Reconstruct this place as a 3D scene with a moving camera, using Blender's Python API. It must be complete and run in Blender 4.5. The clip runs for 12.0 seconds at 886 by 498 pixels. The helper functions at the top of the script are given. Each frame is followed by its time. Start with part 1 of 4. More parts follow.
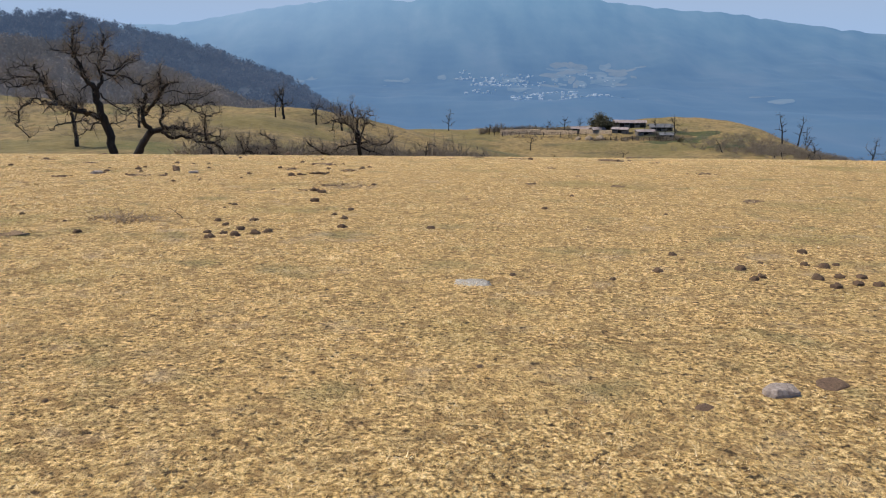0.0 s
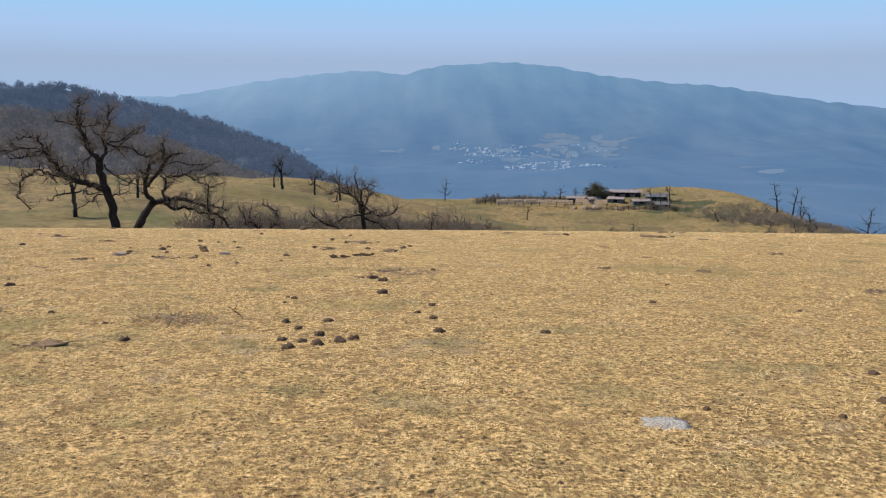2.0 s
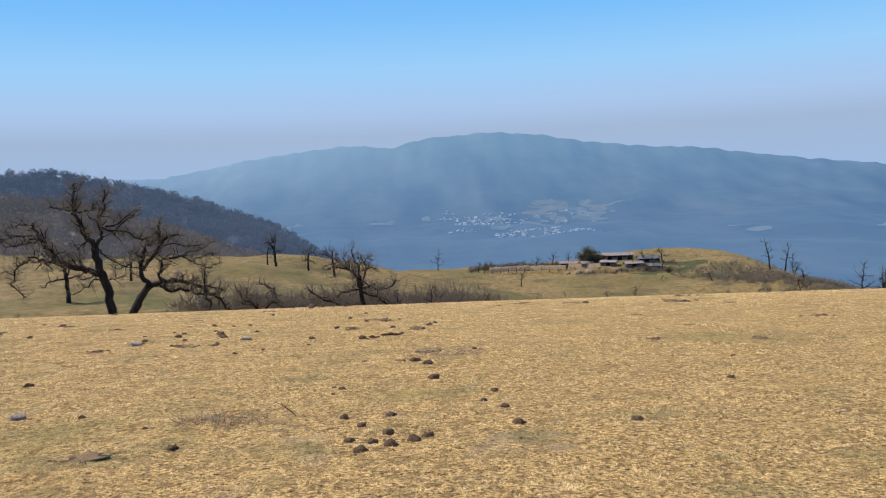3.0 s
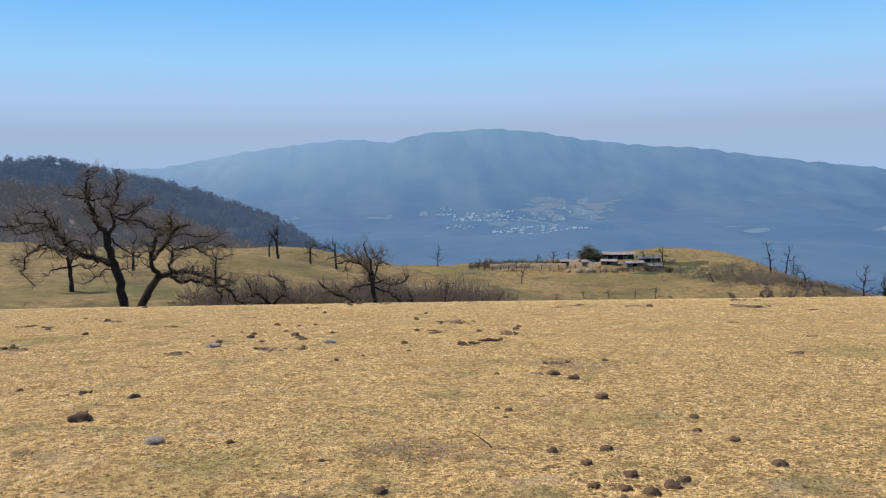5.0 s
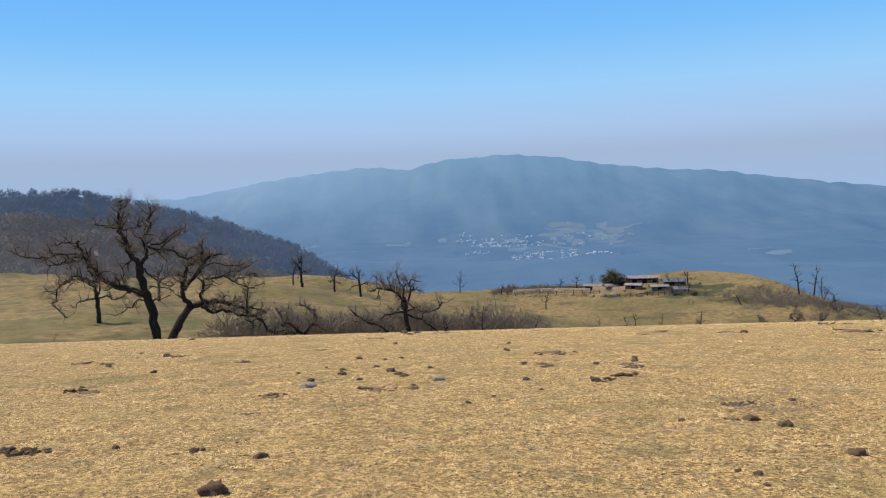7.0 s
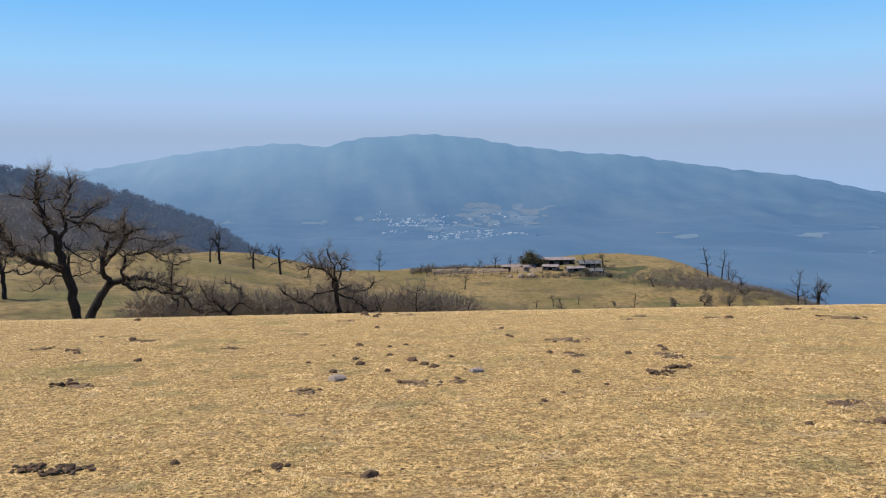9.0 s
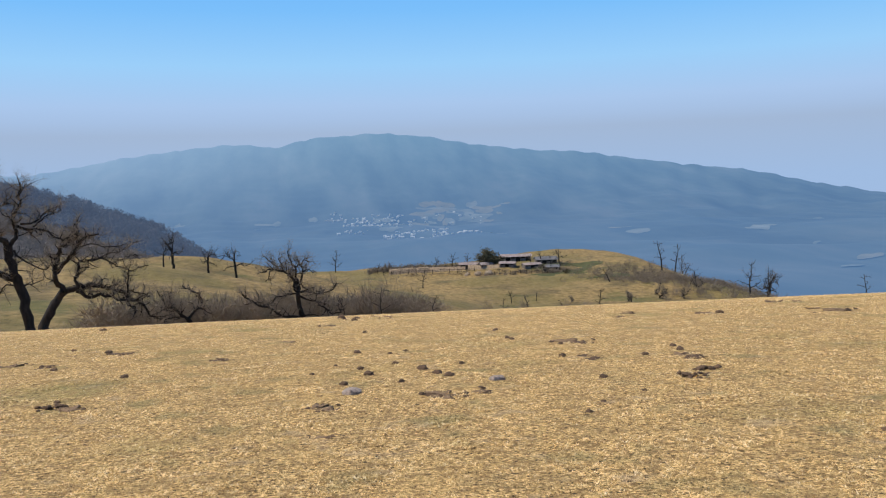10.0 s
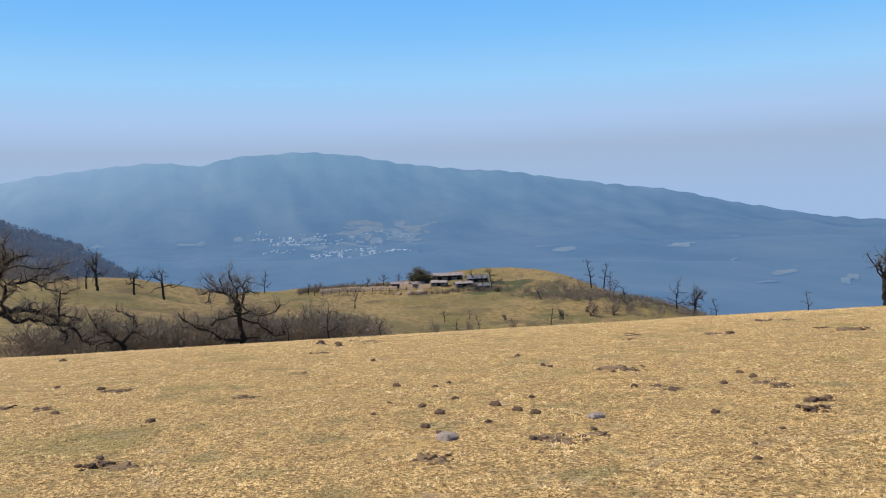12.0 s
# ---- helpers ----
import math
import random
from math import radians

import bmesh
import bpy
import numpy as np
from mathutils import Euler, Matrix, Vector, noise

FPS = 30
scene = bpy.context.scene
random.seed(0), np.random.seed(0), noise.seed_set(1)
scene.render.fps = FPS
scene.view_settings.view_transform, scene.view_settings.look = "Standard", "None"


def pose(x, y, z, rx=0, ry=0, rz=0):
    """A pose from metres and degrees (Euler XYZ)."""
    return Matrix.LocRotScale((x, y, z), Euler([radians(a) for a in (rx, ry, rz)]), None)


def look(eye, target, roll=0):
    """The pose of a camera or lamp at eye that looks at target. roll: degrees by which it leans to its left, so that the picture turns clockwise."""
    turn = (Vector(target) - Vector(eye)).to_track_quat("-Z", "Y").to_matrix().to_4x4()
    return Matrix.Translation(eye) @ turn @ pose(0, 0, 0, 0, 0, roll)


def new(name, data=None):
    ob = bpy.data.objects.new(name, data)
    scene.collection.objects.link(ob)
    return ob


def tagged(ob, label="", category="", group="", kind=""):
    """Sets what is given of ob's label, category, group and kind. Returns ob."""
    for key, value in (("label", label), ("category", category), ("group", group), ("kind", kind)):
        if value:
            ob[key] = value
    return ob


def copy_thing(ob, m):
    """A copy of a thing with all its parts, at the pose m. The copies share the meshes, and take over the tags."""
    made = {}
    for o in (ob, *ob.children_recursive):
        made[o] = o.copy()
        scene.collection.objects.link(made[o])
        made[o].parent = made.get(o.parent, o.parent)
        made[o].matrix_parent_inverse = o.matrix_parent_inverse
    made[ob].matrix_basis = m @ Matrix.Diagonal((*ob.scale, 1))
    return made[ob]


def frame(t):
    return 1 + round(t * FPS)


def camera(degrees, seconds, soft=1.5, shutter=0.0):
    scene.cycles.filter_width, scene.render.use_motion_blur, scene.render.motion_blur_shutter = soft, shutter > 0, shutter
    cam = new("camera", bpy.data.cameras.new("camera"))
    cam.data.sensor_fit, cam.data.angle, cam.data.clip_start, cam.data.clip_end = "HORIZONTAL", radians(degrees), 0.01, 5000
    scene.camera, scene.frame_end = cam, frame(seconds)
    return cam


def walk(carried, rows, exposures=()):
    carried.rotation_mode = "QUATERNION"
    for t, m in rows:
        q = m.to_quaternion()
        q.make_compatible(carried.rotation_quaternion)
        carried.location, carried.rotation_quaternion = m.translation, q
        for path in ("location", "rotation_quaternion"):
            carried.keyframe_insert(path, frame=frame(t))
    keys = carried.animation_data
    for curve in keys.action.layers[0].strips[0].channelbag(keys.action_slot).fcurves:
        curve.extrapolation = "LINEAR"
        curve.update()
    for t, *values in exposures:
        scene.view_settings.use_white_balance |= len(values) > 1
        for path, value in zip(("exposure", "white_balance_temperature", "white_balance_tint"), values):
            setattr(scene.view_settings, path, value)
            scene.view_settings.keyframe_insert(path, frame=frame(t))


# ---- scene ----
# a hill pasture above a hazy valley: dry grass, bare oaks, a homestead on a knoll
cam = camera(55.6, 12.0, soft=1.15)
PATH = [
    (0, (-0.019, -0.036, 1.375), (-0.019, 1.907, 0.902), 0.0),
    (0.5, (-0.316, 0.336, 1.364), (-0.23, 2.288, 0.938), 1.7),
    (1, (-0.57, 0.708, 1.36), (-0.492, 2.66, 0.929), 1.5),
    (1.5, (-0.831, 1.14, 1.371), (-0.866, 3.09, 0.929), -1.0),
    (2, (-1.198, 1.549, 1.383), (-1.184, 3.524, 1.07), -0.0),
    (2.5, (-1.515, 1.928, 1.364), (-1.451, 3.903, 1.058), -1.0),
    (3, (-1.909, 2.275, 1.399), (-1.873, 4.27, 1.251), -2.3),
    (3.2, (-2.086, 2.426, 1.364), (-2.043, 4.42, 1.222), -1.7),
    (4.8, (-3.552, 3.409, 1.393), (-3.522, 5.404, 1.253), -1.4),
    (5, (-3.715, 3.546, 1.415), (-3.671, 5.54, 1.256), -1.1),
    (5.5, (-4.072, 4.01, 1.351), (-4.044, 6.002, 1.18), -2.6),
    (6, (-4.451, 4.435, 1.322), (-4.444, 6.426, 1.129), -1.5),
    (6.5, (-4.822, 4.83, 1.33), (-4.744, 6.824, 1.189), -1.5),
    (7, (-5.244, 5.294, 1.27), (-5.243, 7.292, 1.175), -2.0),
    (7.2, (-5.413, 5.406, 1.282), (-5.454, 7.401, 1.153), -0.8),
    (8.8, (-6.745, 6.399, 1.25), (-6.648, 8.39, 1.078), -0.7),
    (9, (-6.953, 6.588, 1.243), (-6.754, 8.573, 1.094), -0.7),
    (9.5, (-7.281, 6.97, 1.228), (-6.998, 8.943, 1.066), -0.9),
    (10, (-7.658, 7.406, 1.233), (-7.353, 9.377, 1.079), -1.7),
    (10.5, (-8.085, 7.772, 1.228), (-7.745, 9.738, 1.094), -1.2),
    (11, (-8.429, 8.227, 1.171), (-8.061, 10.186, 1.012), -1.8),
    (11.5, (-8.87, 8.635, 1.238), (-8.495, 10.596, 1.11), -1.3),
    (12, (-9.322, 8.992, 1.24), (-8.846, 10.932, 1.126), -1.7),
]
walk(cam, [(t, look(eye, target, roll)) for t, eye, target, roll in PATH])

# ---- light ----
SUN_AZ, SUN_EL = -72.0, 54.0  # degrees from +y to the right, and up
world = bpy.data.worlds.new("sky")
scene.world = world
world.use_nodes = True
wn, wl = world.node_tree.nodes, world.node_tree.links
wn.clear()
w_out = wn.new("ShaderNodeOutputWorld")
w_bg = wn.new("ShaderNodeBackground")
w_sky = wn.new("ShaderNodeTexSky")
w_sky.sky_type, w_sky.sun_disc = "NISHITA", False
w_sky.sun_elevation, w_sky.sun_rotation = radians(SUN_EL), radians(SUN_AZ)
w_sky.altitude, w_sky.air_density, w_sky.dust_density, w_sky.ozone_density = 900, 1.0, 0.6, 2.0
w_bg.inputs["Strength"].default_value = 0.1
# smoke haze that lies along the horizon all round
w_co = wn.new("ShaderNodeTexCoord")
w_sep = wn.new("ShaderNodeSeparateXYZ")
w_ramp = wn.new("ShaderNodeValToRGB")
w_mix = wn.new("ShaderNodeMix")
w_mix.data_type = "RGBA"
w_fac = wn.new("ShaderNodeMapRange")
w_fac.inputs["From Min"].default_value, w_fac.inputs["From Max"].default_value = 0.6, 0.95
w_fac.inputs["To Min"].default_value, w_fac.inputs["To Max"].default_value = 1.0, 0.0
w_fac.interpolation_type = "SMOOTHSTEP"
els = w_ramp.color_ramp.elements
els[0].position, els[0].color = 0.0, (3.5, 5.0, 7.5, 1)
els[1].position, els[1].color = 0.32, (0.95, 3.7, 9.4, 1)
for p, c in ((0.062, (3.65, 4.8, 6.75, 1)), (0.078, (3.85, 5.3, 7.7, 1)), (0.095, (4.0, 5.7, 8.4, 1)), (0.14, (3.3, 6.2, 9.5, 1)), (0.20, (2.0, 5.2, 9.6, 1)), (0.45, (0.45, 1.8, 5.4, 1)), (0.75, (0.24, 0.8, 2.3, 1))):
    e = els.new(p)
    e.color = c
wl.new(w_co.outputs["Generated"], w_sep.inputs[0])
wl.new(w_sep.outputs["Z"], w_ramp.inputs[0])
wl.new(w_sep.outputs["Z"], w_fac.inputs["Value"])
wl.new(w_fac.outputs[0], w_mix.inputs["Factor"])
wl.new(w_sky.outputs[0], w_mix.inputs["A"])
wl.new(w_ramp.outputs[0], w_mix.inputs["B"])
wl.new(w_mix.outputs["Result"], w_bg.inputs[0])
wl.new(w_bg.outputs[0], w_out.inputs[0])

sun_data = bpy.data.lights.new("sun", "SUN")
sun_data.energy, sun_data.angle, sun_data.color = 5.0, radians(0.55), (1.0, 0.95, 0.865)
sun = new("sun", sun_data)
sun_dir = Vector((math.sin(radians(SUN_AZ)) * math.cos(radians(SUN_EL)), math.cos(radians(SUN_AZ)) * math.cos(radians(SUN_EL)), math.sin(radians(SUN_EL))))
sun.matrix_world = look(sun_dir * 200, (0, 0, 0))


# ---- materials ----
def surface(name, cols, scale=4.0, detail=8.0, rough=0.9, bump=0.3, bump_scale=30.0, wide=None, wide_scale=0.3, island=0.0, glow=None, coord="Object", stretch=(1, 1, 1), spread=(0.3, 0.7), bump_dist=0.02):
    """Noise-mixed colours at two scales with a bump; wide: a second colour in broad patches; glow: emission that paints
    in far haze.
    """
    m = bpy.data.materials.new(name)
    m.use_nodes = True
    n, l = m.node_tree.nodes, m.node_tree.links
    b = n["Principled BSDF"]
    b.inputs["Roughness"].default_value = rough
    b.inputs["Specular IOR Level"].default_value = 0.2
    co = n.new("ShaderNodeTexCoord")
    mp = n.new("ShaderNodeMapping")
    mp.inputs["Scale"].default_value = stretch
    l.new(co.outputs[coord], mp.inputs[0])
    no = n.new("ShaderNodeTexNoise")
    no.inputs["Scale"].default_value, no.inputs["Detail"].default_value = scale, detail
    no.inputs["Roughness"].default_value = 0.65
    l.new(mp.outputs[0], no.inputs["Vector"])
    ra = n.new("ShaderNodeValToRGB")
    es = ra.color_ramp.elements
    es[0].position, es[0].color = spread[0], (*cols[0], 1)
    es[1].position, es[1].color = spread[1], (*cols[-1], 1)
    for i, c in enumerate(cols[1:-1]):
        e = es.new(spread[0] + (spread[1] - spread[0]) * (i + 1) / (len(cols) - 1))
        e.color = (*c, 1)
    fac = no.outputs["Fac"]
    if island:
        ge = n.new("ShaderNodeNewGeometry")
        mx = n.new("ShaderNodeMix")
        mx.inputs["Factor"].default_value = island
        l.new(fac, mx.inputs["A"])
        l.new(ge.outputs["Random Per Island"], mx.inputs["B"])
        fac = mx.outputs["Result"]
    l.new(fac, ra.inputs[0])
    col = ra.outputs[0]
    if wide:
        for k, (wc, amount, lo, hi, *own) in enumerate(wide):
            n2 = n.new("ShaderNodeTexNoise")
            n2.inputs["Scale"].default_value, n2.inputs["Detail"].default_value = own[0] if own else wide_scale * (1 + 1.7 * k), 5
            mp2 = n.new("ShaderNodeMapping")
            mp2.inputs["Location"].default_value = (7.3 * k, 3.1 * k, 0)
            l.new(co.outputs[coord], mp2.inputs[0])
            l.new(mp2.outputs[0], n2.inputs["Vector"])
            mr = n.new("ShaderNodeMapRange")
            mr.inputs["From Min"].default_value, mr.inputs["From Max"].default_value = lo, hi
            mr.inputs["To Max"].default_value = amount
            l.new(n2.outputs["Fac"], mr.inputs["Value"])
            mm = n.new("ShaderNodeMix")
            mm.data_type = "RGBA"
            l.new(mr.outputs[0], mm.inputs["Factor"])
            l.new(col, mm.inputs["A"])
            mm.inputs["B"].default_value = (*wc, 1)
            col = mm.outputs["Result"]
    l.new(col, b.inputs["Base Color"])
    if bump:
        nb = n.new("ShaderNodeTexNoise")
        nb.inputs["Scale"].default_value, nb.inputs["Detail"].default_value = bump_scale, 6
        l.new(mp.outputs[0], nb.inputs["Vector"])
        bu = n.new("ShaderNodeBump")
        bu.inputs["Strength"].default_value, bu.inputs["Distance"].default_value = bump, bump_dist
        l.new(nb.outputs["Fac"], bu.inputs["Height"])
        l.new(bu.outputs[0], b.inputs["Normal"])
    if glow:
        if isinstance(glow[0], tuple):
            # painted distance haze: emission in two tones, low and high, uneven
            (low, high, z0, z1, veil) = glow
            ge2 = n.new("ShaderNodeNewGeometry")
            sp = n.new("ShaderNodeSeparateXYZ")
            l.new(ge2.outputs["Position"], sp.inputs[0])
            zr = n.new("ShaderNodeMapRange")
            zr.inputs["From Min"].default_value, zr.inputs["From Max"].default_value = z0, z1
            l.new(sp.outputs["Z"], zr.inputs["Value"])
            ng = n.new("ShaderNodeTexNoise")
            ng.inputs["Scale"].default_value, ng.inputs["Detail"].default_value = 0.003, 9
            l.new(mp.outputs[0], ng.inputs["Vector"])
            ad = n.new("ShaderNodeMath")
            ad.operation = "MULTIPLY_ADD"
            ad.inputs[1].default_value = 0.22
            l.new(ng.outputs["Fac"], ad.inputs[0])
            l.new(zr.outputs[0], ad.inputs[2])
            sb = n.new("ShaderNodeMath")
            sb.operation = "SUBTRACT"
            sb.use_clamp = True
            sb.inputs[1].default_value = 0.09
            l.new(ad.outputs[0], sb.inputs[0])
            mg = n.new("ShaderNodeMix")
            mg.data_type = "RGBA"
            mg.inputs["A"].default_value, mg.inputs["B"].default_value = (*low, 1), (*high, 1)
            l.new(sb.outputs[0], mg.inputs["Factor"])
            # a paler haze tone is painted in towards the range's upper left end
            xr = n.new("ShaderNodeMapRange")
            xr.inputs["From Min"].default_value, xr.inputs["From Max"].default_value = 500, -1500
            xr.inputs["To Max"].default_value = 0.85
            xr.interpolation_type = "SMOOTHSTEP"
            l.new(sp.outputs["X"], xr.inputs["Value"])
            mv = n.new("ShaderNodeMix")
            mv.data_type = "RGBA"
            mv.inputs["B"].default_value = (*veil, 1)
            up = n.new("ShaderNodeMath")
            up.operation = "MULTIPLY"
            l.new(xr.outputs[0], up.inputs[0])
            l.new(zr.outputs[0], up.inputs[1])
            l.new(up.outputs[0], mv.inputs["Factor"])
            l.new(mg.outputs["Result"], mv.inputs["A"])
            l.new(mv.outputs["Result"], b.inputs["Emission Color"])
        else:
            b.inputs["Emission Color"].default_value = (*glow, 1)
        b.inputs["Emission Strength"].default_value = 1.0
    return m


GREEN = (0.17, 0.19, 0.055)
WORN = [(GREEN, 0.55, 0.57, 0.72, 0.35), ((0.66, 0.43, 0.165), 0.45, 0.5, 0.75, 0.9), ((0.27, 0.155, 0.058), 0.7, 0.50, 0.62, 11.0),
        ((0.30, 0.20, 0.085), 0.4, 0.52, 0.66, 4.0), ((0.20, 0.185, 0.075), 0.5, 0.57, 0.70, 1.3), ((0.45, 0.34, 0.23), 0.35, 0.60, 0.72, 2.3), ((0.04, 0.024, 0.011), 0.85, 0.60, 0.68, 20.0)]  # green, ochre, brown and grey patches
m_turf = surface("dry_turf", [(0.06, 0.031, 0.012), (0.53, 0.325, 0.112), (0.97, 0.68, 0.305)], scale=30, bump=1.0, bump_scale=45, bump_dist=0.06,
                 wide=WORN, spread=(0.36, 0.62))
m_blade = surface("straw_blades", [(0.10, 0.05, 0.018), (0.68, 0.42, 0.145), (0.94, 0.68, 0.335), (1.0, 0.85, 0.57)], scale=16, detail=3, bump=0, island=0.4, wide=WORN, spread=(0.22, 0.80))
m_bark = surface("oak_bark", [(0.012, 0.010, 0.009), (0.045, 0.037, 0.031)], scale=3, bump=0.8, bump_scale=9, stretch=(1, 1, 0.35), bump_dist=0.06)
m_twig = surface("grey_twigs", [(0.12, 0.098, 0.075), (0.27, 0.22, 0.17)], scale=0.8, bump=0)
m_brush = surface("brown_brush", [(0.145, 0.115, 0.085), (0.29, 0.23, 0.168)], scale=0.5, bump=0)
m_dung = surface("dried_dung", [(0.055, 0.032, 0.02), (0.23, 0.145, 0.09)], scale=20, bump=0.45, bump_scale=60, rough=0.95)
m_pat = surface("weathered_pat", [(0.10, 0.06, 0.034), (0.36, 0.235, 0.13)], scale=20, bump=0.45, bump_scale=50, rough=0.95)
m_stone = surface("field_stone", [(0.17, 0.125, 0.10), (0.52, 0.42, 0.35)], scale=9, bump=0.7, bump_scale=40)
m_lime = surface("white_crust", [(0.30, 0.24, 0.17), (0.72, 0.67, 0.60)], scale=22, bump=0.9, bump_scale=50, spread=(0.38, 0.6))
m_weed = surface("dead_weed", [(0.22, 0.15, 0.10), (0.48, 0.36, 0.24)], scale=6, bump=0, island=0.6)


# ---- building helpers ----
def mesh_of(name, verts, faces, material, smooth=False):
    me = bpy.data.meshes.new(name)
    me.from_pydata([tuple(v) for v in verts], [], faces)
    if material:
        me.materials.append(material)
    if smooth:
        me.polygons.foreach_set("use_smooth", [True] * len(me.polygons))
    me.update()
    return me


def array_mesh(name, verts, tris, material, smooth=False):
    """A mesh from numpy arrays of corners and triangles or quads."""
    me = bpy.data.meshes.new(name)
    k = tris.shape[1]
    me.vertices.add(len(verts))
    me.vertices.foreach_set("co", verts.astype(np.float32).ravel())
    me.loops.add(tris.size)
    me.loops.foreach_set("vertex_index", tris.astype(np.int32).ravel())
    me.polygons.add(len(tris))
    me.polygons.foreach_set("loop_start", np.arange(0, tris.size, k, dtype=np.int32))
    me.materials.append(material)
    if smooth:
        me.polygons.foreach_set("use_smooth", np.ones(len(tris), bool))
    me.update(calc_edges=True)
    return me


def part(name, me, parent, label="", at=None, kind=""):
    ob = new(name, me)
    ob.parent = parent
    if at is not None:
        ob.matrix_local = at
    return tagged(ob, label, kind=kind)


def thing(name, at, label, category, group="", kind=""):
    ob = new(name)
    ob.empty_display_size = 0.2
    ob.matrix_world = at
    return tagged(ob, label, category, group, kind)


class Tubes:
    """Gathers tapered tubes into one mesh."""

    def __init__(self):
        self.v, self.f = [], []

    def add(self, pts, rad, sides):
        base, prev = len(self.v), None
        k = len(pts)
        for i, p in enumerate(pts):
            d = (pts[min(i + 1, k - 1)] - pts[max(i - 1, 0)]).normalized()
            if prev is None:
                a = d.orthogonal().normalized()
            else:
                a = (prev - d * prev.dot(d)).normalized()
            prev = a
            b = d.cross(a)
            for s in range(sides):
                w = 2 * math.pi * s / sides
                self.v.append(p + (a * math.cos(w) + b * math.sin(w)) * rad[i])
        for i in range(k - 1):
            for s in range(sides):
                q = base + i * sides
                self.f.append((q + s, q + (s + 1) % sides, q + sides + (s + 1) % sides, q + sides + s))

    def spike(self, p, q, rad):
        """A three-sided thorn from p to q."""
        base, d = len(self.v), (q - p).normalized()
        a = d.orthogonal().normalized() * rad
        b = d.cross(a)
        self.v += [p + a, p - a * 0.5 + b * 0.87, p - a * 0.5 - b * 0.87, q]
        self.f += [(base, base + 1, base + 3), (base + 1, base + 2, base + 3), (base + 2, base, base + 3)]

    def mesh(self, name, material, smooth=True):
        return mesh_of(name, self.v, self.f, material, smooth)


# ---- terrain ----
P0, P1, P2, P3, P4, P5 = -0.15651, -0.007096, -0.044957, -9.8e-05, -3.4e-05, -0.00119


def smax(a, b, k):
    """Smooth maximum of two heights; k is the blend in metres."""
    return np.maximum(a, b) + k * np.log1p(np.exp(-np.abs(a - b) / k))


def soft(v, k):
    return k * np.logaddexp(0, v / k)


def pasture(x, y):
    """The crowned pasture that the walk crosses, falling away ahead."""
    q = P0 + P1 * x + P2 * y + P3 * x * x + P4 * x * y + P5 * y * y
    return q


def height(x, y):
    x, y = np.asarray(x, float), np.asarray(y, float)
    r = np.hypot(x, y)
    # the pasture is kept to its own crown: further out it goes on as a straight slope
    lim = 52.0
    s = np.minimum(1.0, lim / np.maximum(r, 1e-6))
    edge = pasture(x * s, y * s)
    inner = pasture(x * s * 0.98, y * s * 0.98)
    a = edge + np.where(r > lim, (r - lim) * np.clip((edge - inner) / (0.02 * lim), -0.16, 0.06), 0) - 0.05 * soft(r - 112, 6)
    # shoulder of grass to the left of the gully
    b = -11.6 - 0.024 * y - 0.22 * soft(x + 44, 7) + 0.05 * soft(-95 - x, 10) - 0.0022 * soft(y - 262 + 0.1 * x, 9) ** 2
    # homestead knoll
    c = -40.6 + 5.2 * np.exp(-((x - 132) / 55) ** 2 - ((y - 440) / 75) ** 2) - 0.030 * soft(x - 143, 8) ** 1.75 \
        - 0.004 * soft(y - 425 - 0.25 * soft(x - 60, 9), 12) ** 2 - 0.0011 * soft(318 - y, 10) ** 2
    h = smax(a, smax(b, c, 1.2), 0.8)
    return np.maximum(h, -150)


def z_at(x, y):
    return float(height(x, y))


def polar_grid(rings, angles, fn, centre=(0, 0), closed=False):
    rr, aa = np.meshgrid(rings, angles, indexing="ij")
    x, y = centre[0] + rr * np.sin(aa), centre[1] + rr * np.cos(aa)
    z = fn(x, y, rr, aa)
    n, k = rr.shape
    idx = np.arange(n * k).reshape(n, k)
    if closed:
        idx = np.concatenate([idx, idx[:, :1]], 1)
    quads = np.stack([idx[:-1, :-1], idx[1:, :-1], idx[1:, 1:], idx[:-1, 1:]], -1).reshape(-1, 4)[:, ::-1]
    return np.stack([x, y, z], -1).reshape(-1, 3), quads


def waves(x, y, seed, octaves):
    """Cheap smooth relief: sums of crossed sines of random bearing; octaves: (wavelength, height)."""
    g = np.random.RandomState(seed)
    z = np.zeros_like(x)
    for length, high in octaves:
        for _ in range(5):
            b, ph = g.uniform(0, 2 * math.pi, 2)
            k = 2 * math.pi / (length * g.uniform(0.7, 1.4))
            z = z + high * 0.45 * np.sin(k * (x * math.cos(b) + y * math.sin(b)) + ph)
    return z


def ground_z(x, y):
    r = np.hypot(x + 4, y - 4)
    fade = np.clip((r - 60) / 60, 0, 1)
    return height(x, y) + waves(x, y, 4, [(1.1, 0.008), (0.45, 0.004)]) * (1 - fade) + waves(x, y, 5, [(46, 0.7), (17, 0.26)]) * fade * np.clip((r - 60) / 100, 0, 1)


def z_on(x, y):
    return float(ground_z(np.array(float(x)), np.array(float(y))))


rings = np.concatenate([[0.05], np.geomspace(0.5, 60, 110), np.geomspace(61.5, 950, 120)])
gv, gf = polar_grid(rings, np.linspace(0, 2 * math.pi, 900, endpoint=False), lambda x, y, r, a: ground_z(x, y), (-4, 4), True)
ground = tagged(new("ground", array_mesh("ground", gv, gf, m_turf, True)), "dry straw-yellow grazed pasture rolling down to a gully", "ground", kind="structure")

